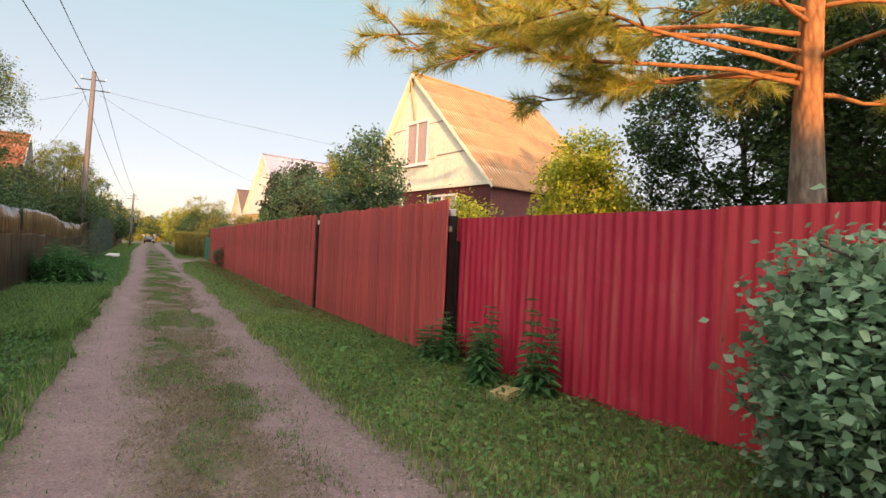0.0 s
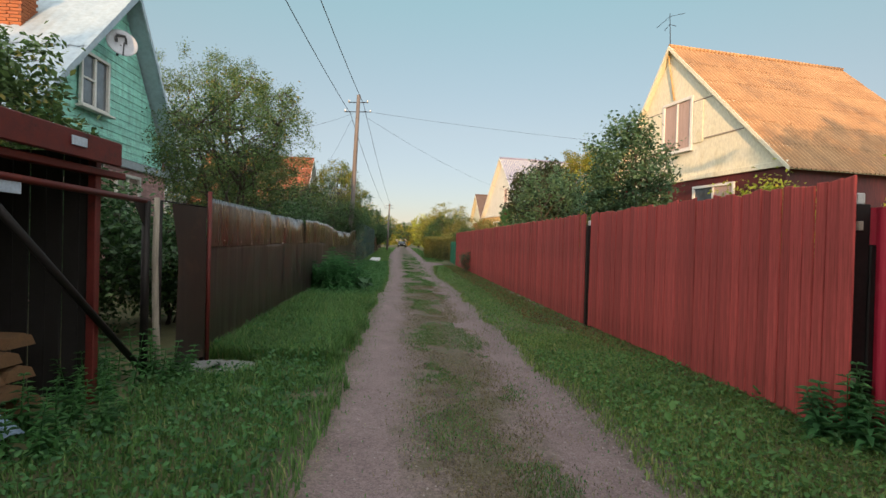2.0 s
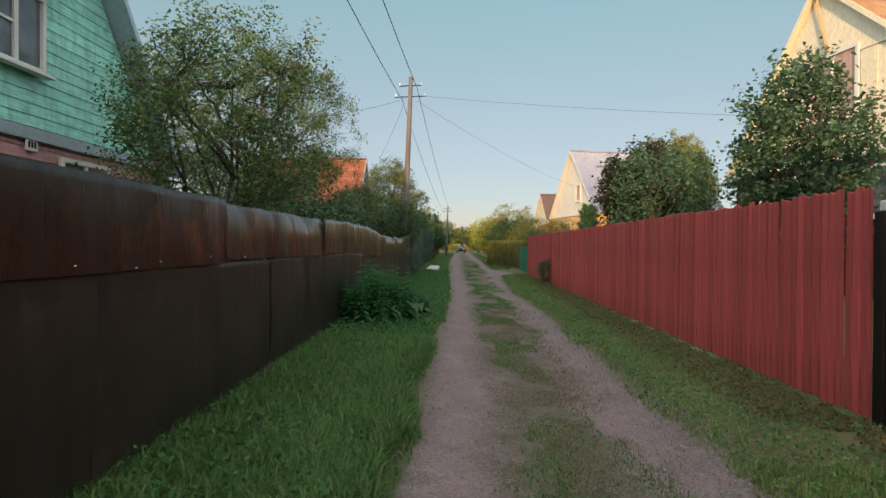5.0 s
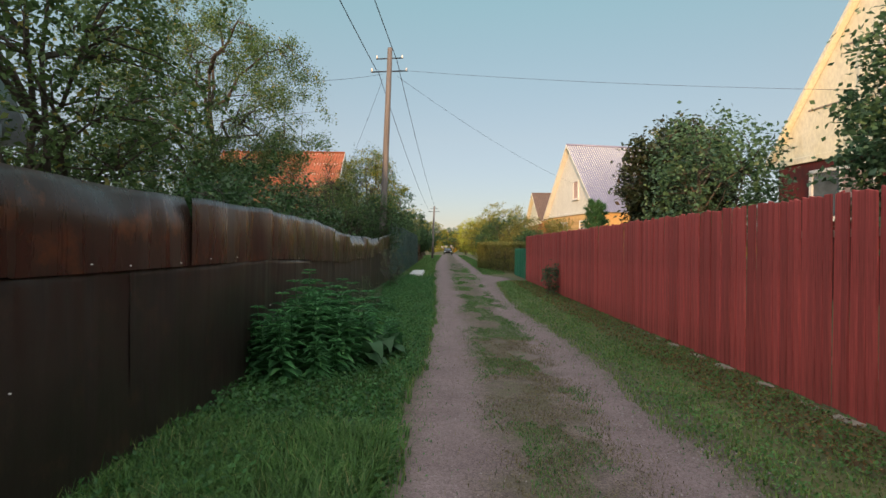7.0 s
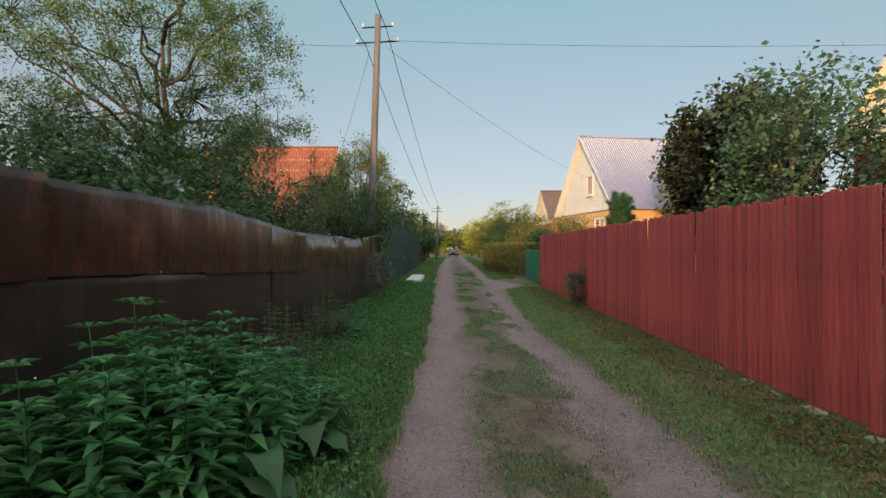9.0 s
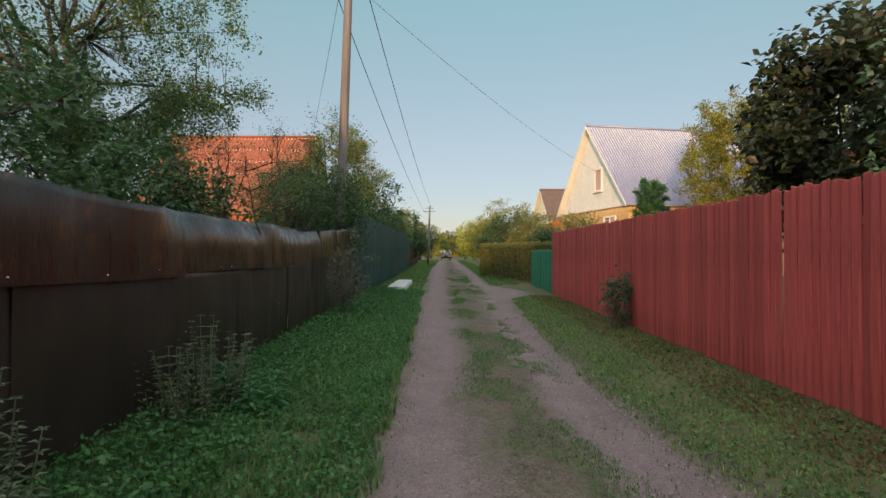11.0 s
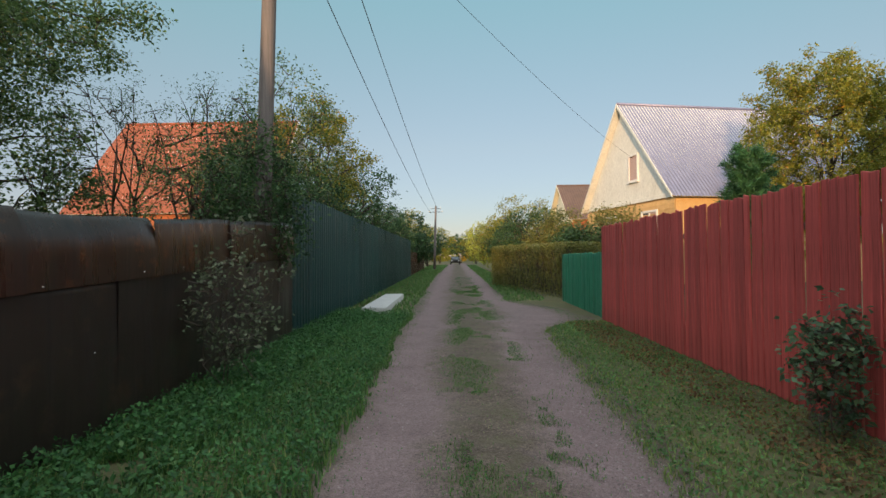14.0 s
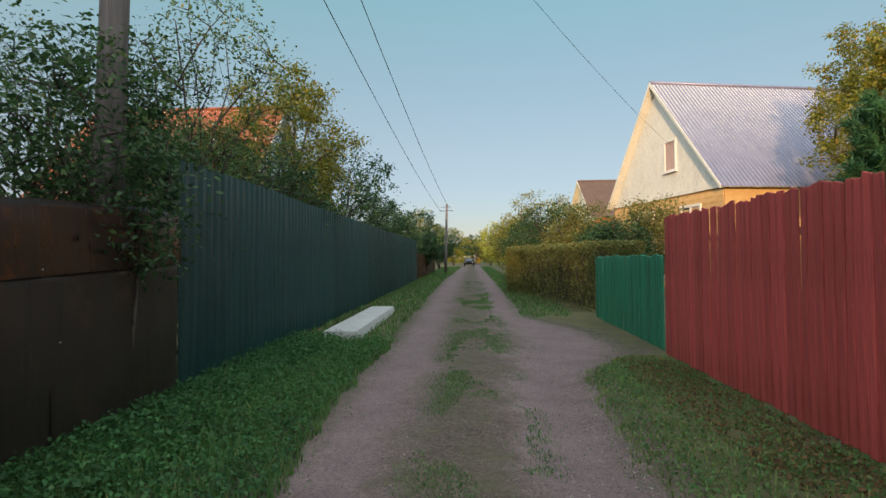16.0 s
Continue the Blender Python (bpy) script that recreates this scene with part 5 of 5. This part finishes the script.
def hedge(p, q, height, thick, seed):
    m, ln = along(p, q)
    rng = np.random.default_rng(seed)
    ob = empty("hedge", m)
    v, f = [], []
    for k in range(int(ln / 0.35)):
        x = 0.2 + 0.35 * k
        for s in range(3):
            tube_into(v, f, [(x, -thick / 2, 0), (x + rng.uniform(-0.2, 0.2), -thick / 2 + rng.uniform(-0.3, 0.3), height * 0.5), (x + rng.uniform(-0.3, 0.3), -thick / 2 + rng.uniform(-0.4, 0.4), height * 0.93)], [0.02, 0.014, 0.006], 4)
    part("stem", mesh_of("stem", v, f, M_GREYBARK), ob)
    n = 62000
    c = np.stack([rng.uniform(0, ln, n), -rng.uniform(0, thick, n), rng.uniform(0.01, height, n)], axis=1)
    which = rng.integers(0, 5, n)
    jit = np.abs(rng.normal(size=n)) * 0.09
    c[:, 1] = np.where(which < 2, -jit, c[:, 1])
    c[:, 2] = np.where(which == 2, height - jit, c[:, 2])
    c[:, 0] = np.where(which == 3, jit * 1.5, c[:, 0])
    bulge = np.array([noise.noise(Vector((a * 0.9, b * 1.2, seed))) for a, b in c[:, [0, 2]]])
    c[:, 1] += bulge * 0.16
    c[:, 2] += bulge * 0.1
    part("foliage", mesh_quads("foliage", leaf_cards(rng, c, 0.07, slim=0.6), 4, M_LEAF_HEDGE, LEAF_TRIS), ob)
    return tagged(ob, "clipped green-brown garden hedge beside the lane", "hedge")


hedge((0.15, 49.6), (2.5, 40.7), 1.9, 1.5, 5)


# ---- the pine over the crimson fence ----
def pine(base, height, label):
    rng = np.random.default_rng(77)
    rnd = random.Random(77)
    ob = empty("pine_tree", Matrix.Translation(base))
    part("trunk", tube_mesh("trunk", [(0, 0, -0.1), (-0.03, 0, 1.5), (-0.1, 0.02, 3.2), (-0.12, 0, 5.0), (-0.1, 0.05, height)], [0.24, 0.205, 0.14, 0.095, 0.035], M_PINETRUNK, 14), ob)
    tips = []
    v, f = [], []
    boughs = []
    for k in range(26):
        z = 3.3 + k * (height - 3.5) / 26
        ang = 2.4 * k
        ln = 3.4 * (1 - 0.55 * (z / height)) * rnd.uniform(0.7, 1.1)
        boughs.append((z, ang, ln))
    boughs += [(3.4, 2.75, 4.3), (3.75, 2.72, 4.9), (3.95, 2.5, 4.4), (4.2, 2.88, 4.9), (4.5, 2.65, 4.7), (3.55, 3.0, 3.6), (3.45, 2.3, 3.2), (4.8, 2.8, 4.4), (4.6, 2.4, 4.0)]
    for z, ang, ln in boughs:
        d = Vector((math.cos(ang), math.sin(ang), 0))
        s = Vector((-0.1, 0, z))
        pts = [s + d * ln * t + Vector((0, 0, 0.22 * ln * t * (0.9 - t) + 0.05 * rnd.gauss(0, 1) * t)) + Vector((-d.y, d.x, 0)) * 0.26 * math.sin(6.5 * t + ang * 3) * t for t in (0, 0.2, 0.4, 0.6, 0.8, 1.0)]
        tube_into(v, f, pts, [0.03, 0.027, 0.023, 0.018, 0.012, 0.006], 6)
        n_sub = int(ln * 4.6)
        for j in range(n_sub):
            t = rnd.uniform(0.42, 1.0)
            i = min(4, int(t * 5))
            p = pts[i].lerp(pts[i + 1], t * 5 - i)
            a2 = ang + rnd.choice((-1, 1)) * rnd.uniform(0.4, 1.1)
            l2 = rnd.uniform(0.35, 1.0) * (1.25 - t * 0.6)
            q = p + Vector((math.cos(a2), math.sin(a2), rnd.uniform(-0.25, 0.3))) * l2
            tube_into(v, f, [p, p.lerp(q, 0.5) + Vector((0, 0, 0.05)), q], [0.014, 0.01, 0.005], 4)
            tips.append((q, (q - p).normalized()))
            if l2 > 0.55:
                tips.append((p.lerp(q, 0.55), (q - p).normalized()))
        tips.append((pts[-1], (pts[-1] - pts[-2]).normalized()))
    part("limb", mesh_of("limb", v, f, M_BARK, True), ob)
    quads = []
    for p, d in tips:
        k = 125
        c = np.array(p)[None] - np.array(d)[None] * rng.uniform(0, 0.28, (k, 1))
        ax = unit_rows(rng, k) * 0.8 + np.array(d)[None] * 0.75 + np.array([0, 0, 0.1])
        ax /= np.linalg.norm(ax, axis=1, keepdims=True)
        ln = rng.uniform(0.14, 0.26, (k, 1))
        sd = np.cross(ax, unit_rows(rng, k))
        sd /= np.linalg.norm(sd, axis=1, keepdims=True)
        quads.append(np.stack([c - sd * 0.0042, c + sd * 0.0042, c + ax * ln], axis=1))
    part("needles", mesh_quads("needles", np.concatenate(quads), 3, M_NEEDLE, [(0, 1, 2)]), ob)
    return tagged(ob, label, "pine tree")


pine((7.1, 3.05, 0), 8.5, "tall pine with sunlit orange bark and long spreading boughs")


def small_pine(base, h, r):
    rng = np.random.default_rng(5)
    ob = empty("small_pine", Matrix.Translation(base))
    v, f, quads = [], [], []
    tube_into(v, f, [(0, 0, -0.05), (0, 0, h)], [0.07, 0.015], 7)
    for k in range(60):
        z = 0.5 + (h - 0.7) * k / 60
        a = 2.4 * k
        rr = r * (1 - 0.55 * (k / 60)) * rng.uniform(0.7, 1.1)
        p, q = Vector((0, 0, z)), Vector((math.cos(a) * rr, math.sin(a) * rr, z + 0.35 * rr + 0.1))
        tube_into(v, f, [p, q], [0.016, 0.006], 4)
        for t in (0.45, 0.75, 1.0):
            c0 = np.array(p.lerp(q, t))
            n = 110
            ax = unit_rows(rng, n) * 0.8 + np.array((q - p).normalized())[None] * 0.7
            ax /= np.linalg.norm(ax, axis=1, keepdims=True)
            c = c0[None] - ax * 0 + rng.normal(size=(n, 3)) * 0.05
            sd = np.cross(ax, unit_rows(rng, n))
            sd /= np.linalg.norm(sd, axis=1, keepdims=True)
            quads.append(np.stack([c - sd * 0.011, c + sd * 0.011, c + ax * rng.uniform(0.1, 0.18, (n, 1))], axis=1))
    part("trunk", mesh_of("trunk", v, f, M_GREYBARK), ob)
    part("needles", mesh_quads("needles", np.concatenate(quads), 3, M_NEEDLE_G, [(0, 1, 2)]), ob)
    return tagged(ob, "small bushy green pine behind the board fence", "pine tree")


small_pine((4.6, 35.2, 0), 3.8, 0.75)

# ---- low plants ----
broad_tree("lilac_bush", (4.4, 1.08, 0), 1.6, 0.56, 0.05, M_LEAF_BUSH, M_GREYBARK, 201, 11000, 0.075, 200, 0.03, "leafy green bush against the crimson fence", "bush", 0.12, 0.15, 0.75, 6)
broad_tree("wild_bush", (1.7, 27.3, 0), 1.05, 0.26, 0.05, M_LEAF_LILAC, M_GREYBARK, 202, 1150, 0.065, 50, 0.012, "small dark bush at the foot of the board fence", "bush", 0.2, 0.1, 0.6, 5)
broad_tree("wild_bush", (-3.72, 28.4, 0), 1.75, 0.5, 0.2, M_LEAF_GREYWEED, M_GREYBARK, 203, 1150, 0.06, 70, 0.015, "slender sapling before the rusty fence", "bush", 0.25, 0.12, 0.6, 4)
NETTLE = "dense clump of fresh green nettles by the rusty fence"
weed_clump("nettle_clump", (-2.38, 16.35, 0), 1.28, 0.55, M_LEAF_NETTLE, 301, 62, 0.2, NETTLE, pairs=11)
weed_clump("nettle_clump", (-2.5, 15.75, 0), 1.15, 0.42, M_LEAF_NETTLE, 302, 45, 0.19, NETTLE, pairs=10)
weed_clump("nettle_clump", (-2.2, 17.1, 0), 0.9, 0.5, M_LEAF_NETTLE, 303, 40, 0.15, NETTLE, pairs=10)
weed_clump("nettle_clump", (-2.6, 18.0, 0), 0.72, 0.4, M_LEAF_NETTLE, 310, 26, 0.13, NETTLE)
weed_clump("nettle_clump", (-2.9, 19.3, 0), 0.95, 0.4, M_LEAF_GREYWEED, 304, 34, 0.075, "greying nettles against the rusty fence", pairs=13)
weed_clump("nettle_clump", (-3.15, 21.6, 0), 0.9, 0.45, M_LEAF_GREYWEED, 311, 52, 0.07, "greying seeded weeds against the rusty fence", pairs=10, slim=0.35)
weed_clump("nettle_clump", (-2.75, 21.7, 0), 0.55, 0.22, M_LEAF_NETTLE, 312, 9, 0.17, "fresh green nettles beside the greying weeds", pairs=7)
weed_clump("nettle_clump", (3.85, 5.45, 0), 0.72, 0.22, M_LEAF_NETTLE, 305, 12, 0.14, "tall green weeds at the gate post")
weed_clump("nettle_clump", (3.86, 4.36, 0), 1.0, 0.14, M_LEAF_NETTLE, 306, 9, 0.15, "tall green weeds at the crimson gate")
weed_clump("nettle_clump", (4.08, 3.82, 0), 1.0, 0.12, M_LEAF_NETTLE, 309, 6, 0.15, "tall green weeds at the crimson gate")
weed_clump("nettle_clump", (-2.3, 6.3, 0), 0.6, 0.5, M_LEAF_WEED, 307, 26, 0.1, "straggling weeds under the pipe gate")
weed_clump("nettle_clump", (-2.15, 5.0, 0), 0.55, 0.5, M_LEAF_WEED, 308, 26, 0.1, "straggling weeds before the wood shelter")


def burdock(at, r, seed, label):
    rng = np.random.default_rng(seed)
    ob = empty("burdock", Matrix.Translation(at))
    for k in range(14):
        a = rng.uniform(0, 6.28)
        ln, w = r * rng.uniform(0.6, 1.1), r * rng.uniform(0.3, 0.42)
        d, s = Vector((math.cos(a), math.sin(a), 0)), Vector((-math.sin(a), math.cos(a), 0))
        h = rng.uniform(0.15, 0.42)
        v, f = [], []
        for i in range(9):
            t = i / 8
            c = d * (0.04 + ln * t) + Vector((0, 0, h * math.sin(0.4 + 2.3 * t)))
            ww = w * max(0.03, math.sin(math.pi * t ** 0.75)) * (1 + 0.07 * math.sin(i * 2.4))
            v += [c - s * ww + Vector((0, 0, 0.02 * math.sin(i * 1.9))), c - s * ww * 0.45 + Vector((0, 0, -0.008)), c + Vector((0, 0, -0.02)), c + s * ww * 0.45 + Vector((0, 0, -0.008)), c + s * ww + Vector((0, 0, 0.02 * math.sin(i * 2.3 + 1)))]
        for i in range(8):
            for j in range(4):
                q = i * 5 + j
                f.append((q, q + 1, q + 6, q + 5))
        part("leaf", mesh_of("leaf", v, f, M_LEAF_BURDOCK, True), ob)
    return tagged(ob, label, "plant")


burdock((-1.75, 17.0, 0), 0.36, 1, "broad-leaved burdock beside the nettles")
burdock((-1.85, 16.3, 0), 0.36, 2, "broad-leaved burdock beside the nettles")


# ---- parked car at the far end ----
def parked_car(at, turn):
    ob = empty("parked_car", Matrix.Translation(at) @ Matrix.Rotation(radians(turn), 4, "Z"))
    prof = [(-2.0, 0.35), (-2.05, 0.75), (-1.25, 0.9), (-0.6, 1.4), (0.9, 1.42), (1.6, 0.98), (2.05, 0.9), (2.05, 0.35)]
    v = [(s * (0.82 if z < 1.2 else 0.66), y, z) for s in (-1, 1) for y, z in prof]
    n = len(prof)
    f = [tuple(range(n)), tuple(range(2 * n - 1, n - 1, -1))] + [(i, i + n, (i + 1) % n + n, (i + 1) % n) for i in range(n)]
    part("body", mesh_of("body", v, f, M_POST), ob, "dark painted car body")
    part("windscreen", slab("windscreen", [(-0.6, -1.22, 0.95), (0.6, -1.22, 0.95), (0.55, -0.66, 1.37), (-0.55, -0.66, 1.37)], -0.02, M_GLASS), ob)
    for s in (-0.6, 0.6):
        part("headlight", (box_bm(0.28, 0.05, 0.13, 0.02, (s, -2.06, 0.62)), M_CERAMIC), ob)
    for s in (-0.78, 0.78):
        for y in (-1.3, 1.3):
            part("wheel", tube_mesh("wheel", [(s - 0.1, y, 0.31), (s + 0.1, y, 0.31)], [0.31, 0.31], M_WIRE, 14), ob)
    return tagged(ob, "small dark parked car at the far end of the lane", "car")


parked_car((-9.0, 118.0, 0.0), 5)


# ---- grass and gravel ----
def grass_field(name, places, length, width, material, seed, label, bend=0.6):
    rng = np.random.default_rng(seed)
    n = len(places)
    a = rng.uniform(0, 2 * np.pi, n)
    d = np.stack([np.cos(a), np.sin(a), np.zeros(n)], axis=1)
    s = np.stack([-np.sin(a), np.cos(a), np.zeros(n)], axis=1)
    h = (length * rng.uniform(0.5, 1.3, n))[:, None]
    w = (width * rng.uniform(0.7, 1.3, n))[:, None]
    b = (bend * rng.uniform(0.2, 1.2, n))[:, None]
    up = np.array([0, 0, 1.0])
    p0, p1, p2 = places, places + up * h * 0.55 + d * h * b * 0.3, places + up * h * (1 - 0.3 * b) + d * h * b
    card = np.stack([p0 - s * w, p0 + s * w, p1 + s * w * 0.8, p1 - s * w * 0.8, p2], axis=1)
    o = new(name, mesh_quads(name, card, 5, material, [(0, 1, 2), (0, 2, 3), (3, 2, 4)]))
    return tagged(o, label, "grass", kind="stuff")


def verge(rng, n, lo, hi, y0, y1, ragged=0.13):
    """Random places between two lines along the lane, with ragged edges and thin spots."""
    y = rng.uniform(y0, y1, n)
    wob = np.array([noise.noise(Vector((0.4, b * 1.1, 2.0))) + 0.6 * noise.noise(Vector((9.4, b * 3.7, 2.0))) for b in y]) * ragged
    a, c = lo(y) + wob, hi(y) + wob
    x = a + (c - a) * rng.uniform(-0.04, 1.04, n)
    keep = np.array([noise.noise(Vector((p * 1.7, q * 1.7, 0.5))) + 0.4 * noise.noise(Vector((p * 6, q * 6, 4.5))) > -0.72 for p, q in zip(x, y)])
    keep &= np.hypot(x + 1.8, (y - 7.2) * 1.1) > 0.42
    return np.stack([x, y, np.full(n, -0.01)], axis=1)[keep]


def low_leaves(name, places, size, material, seed, label, height=0.12):
    r = np.random.default_rng(seed)
    p = places.copy()
    p[:, 2] = r.uniform(0.01, 1, len(p)) ** 1.5 * height
    o = new(name, mesh_quads(name, leaf_cards(r, p, size, droop=-0.1, slim=0.6, flat=1.2), 4, material, LEAF_TRIS))
    return tagged(o, label, "weeds", kind="stuff")


def scattered(rng, n, edge, side, y0, y1):
    """Single blades that thin out from the verge into the lane."""
    y = rng.uniform(y0, y1, n)
    x = edge(y) - side * np.abs(rng.normal(0, 0.2, n)) + side * 0.05
    return np.stack([x, y, np.zeros(n)], axis=1)


def lane_left(y):
    return mid_x(y) - edge_left(y)


def lane_right(y):
    return mid_x(y) + edge_right(y)


rng = np.random.default_rng(50)
grass_field("grass", verge(rng, 60000, lambda y: left_x(y) - 0.1, lambda y: lane_left(y) - 0.05, 7.5, 14), 0.25, 0.005, M_GRASS, 8, "tall arching grass before the rusty fence", 0.9)
low_leaves("weeds", verge(rng, 17000, lambda y: left_x(y) - 0.1, lambda y: lane_left(y) - 0.1, -3, 10), 0.05, M_LEAF_WEED, 18, "mixed low weeds before the wood shelter and gate", 0.22)
grass_field("grass", verge(rng, 90000, lambda y: left_x(y) - 0.1, lambda y: lane_left(y) + 0.08, -3, 36), 0.13, 0.0055, M_GRASS, 1, "long green grass on the verge under the rusty fence")
grass_field("grass", verge(rng, 62000, lambda y: lane_right(y) - 0.1, lambda y: np.where(y < 11, 3.3 + (11 - y) * 0.21, red_x(y)) + 0.05, -3, 34.8), 0.065, 0.0055, M_GRASSWORN, 2, "short worn grass on the verge below the red fence")
def tufts(rng, n, y0, y1):
    y = rng.uniform(y0, y1, n)
    u = np.where(rng.uniform(0, 1, n) < 0.5, rng.normal(-0.2, 0.16, n), rng.normal(0.3, 0.18, n))
    keep = np.array([noise.noise(Vector((a * 2.0, b * 0.9, 7.5))) + 0.35 * noise.noise(Vector((a * 7, b * 6, 1.5))) > 0.06 for a, b in zip(u, y)])
    keep &= rng.uniform(0, 1, n) < 0.85
    keep |= rng.uniform(0, 1, n) < 0.025
    return np.stack([mid_x(y) + u, y, np.full(n, 0.005)], axis=1)[keep]


def straw(rng, n, y0, y1):
    y = rng.uniform(y0, y1, n)
    u = rng.normal(0.05, 0.3, n)
    keep = np.array([noise.noise(Vector((a * 3.0, b * 2.2, 11.5))) > -0.25 for a, b in zip(u, y)])
    return np.stack([mid_x(y) + u, y, np.full(n, 0.005)], axis=1)[keep]


grass_field("dry_grass", straw(rng, 70000, -2, 19), 0.028, 0.0024, M_STRAW, 9, "flattened straw-coloured grass on the crown of the lane", 1.2)
low_leaves("weeds", tufts(rng, 60000, -2, 60), 0.022, M_LEAF_WEED, 15, "low patches of weeds on the crown of the lane", 0.03)
grass_field("grass", tufts(rng, 210000, -2, 50), 0.034, 0.0024, M_GRASS, 3, "thin low grass on the crown of the lane")
grass_field("grass", verge(rng, 50000, lambda y: left_x(y) - 0.1, lambda y: left_x(y) + 0.9, 6, 33), 0.17, 0.005, M_GRASS, 6, "tall arching grass along the foot of the rusty fence", 0.8)
grass_field("grass", verge(rng, 24000, lambda y: left_x(y) - 0.2, lambda y: lane_left(y), 36, 110), 0.14, 0.012, M_GRASS, 4, "grass on the verge under the green fence")
grass_field("grass", verge(rng, 20000, lambda y: lane_right(y) - 0.1, lambda y: lane_right(y) + 1.1, 40, 110), 0.11, 0.012, M_GRASS, 5, "grass on the verge below the hedge")


low_leaves("weeds", verge(rng, 105000, lambda y: left_x(y) - 0.1, lambda y: lane_left(y) + 0.02, 10, 36), 0.042, M_LEAF_WEED, 11, "lush low broad-leaved weeds under the rusty fence", 0.15)
low_leaves("weeds", verge(rng, 60000, lambda y: left_x(y) - 0.1, lambda y: left_x(y) + 0.9, 9, 36), 0.05, M_LEAF_WEED, 12, "taller weeds along the foot of the rusty fence", 0.2)
low_leaves("weeds", verge(rng, 30000, lambda y: lane_right(y) + 0.1, lambda y: 3.3 + (11 - y) * 0.21, -3, 8.5), 0.045, M_LEAF_CLOVER, 14, "lush low weeds below the crimson fence", 0.09)
low_leaves("weeds", verge(rng, 1000, lambda y: lane_right(y) + 0.5, lambda y: 3.3 + (11 - y) * 0.21, -3, 7), 0.09, M_LEAF_CLOVER, 17, "broad dock leaves below the crimson fence", 0.14)
grass_field("grass", verge(rng, 42000, lambda y: lane_right(y) - 0.05, lambda y: 3.35 + (11 - y) * 0.21, -3, 10), 0.09, 0.0045, M_GRASSWORN, 7, "short lush grass below the crimson fence")
low_leaves("fallen_leaves", verge(rng, 26000, lambda y: np.where(y < 11, 2.7 + (11 - y) * 0.21, red_x(y) - 0.8), lambda y: np.where(y < 11, 3.3 + (11 - y) * 0.21, red_x(y)), 3, 34.5), 0.045, M_DRY, 16, "dry brown leaves and litter along the red fence", 0.055)
low_leaves("weeds", verge(rng, 52000, lambda y: lane_right(y), lambda y: np.where(y < 11, 3.3 + (11 - y) * 0.21, red_x(y)), 3, 34.5), 0.036, M_LEAF_CLOVER, 13, "low clover and weeds below the red fence", 0.06)


for side, edge in ((-1, lane_left), (1, lane_right)):
    grass_field("grass", scattered(rng, 7000, edge, side, -3, 45), 0.032, 0.003, M_GRASS, 20 + side, "stray grass at the ragged edge of the lane")
    low_leaves("weeds", scattered(rng, 3500, edge, side, -3, 45), 0.022, M_LEAF_WEED, 30 + side, "stray weeds at the ragged edge of the lane", 0.03)


def gravel():
    r = np.random.default_rng(70)
    n = 42000
    y = -2 + 40 * r.uniform(0, 1, n)
    u = np.where(r.uniform(0, 1, n) < 0.5, r.normal(1.05, 0.3, n), r.uniform(-1.4, 1.4, n))
    c = np.stack([mid_x(y) + np.clip(u, -1.5, 1.6), y, np.full(n, 0.004)], axis=1)
    s = (0.0035 + 0.01 * r.uniform(0, 1, n) ** 3)[:, None]
    base = np.array([(1, 0, 0), (-0.5, 0.87, 0), (-0.5, -0.87, 0), (0, 0, 1.0)])
    cards = c[:, None, :] + base[None] * s[:, :, None] * r.uniform(0.6, 1.4, (n, 4, 1)) * np.array([1, 1, 0.8])
    o = new("gravel", mesh_quads("gravel", cards, 4, M_PEBBLE, [(0, 1, 3), (1, 2, 3), (2, 0, 3)]))
    return tagged(o, "loose pale gravel chips on the lane", "gravel", kind="stuff")


def pebble_mat():
    n = Nodes("pebble", 0.9)
    g = n.add("ShaderNodeNewGeometry")
    return n.done(n.ramp(g.outputs["Random Per Island"], (0.0, rgb("#544a49")), (1.0, rgb("#948987"))))


M_PEBBLE = pebble_mat()
gravel()
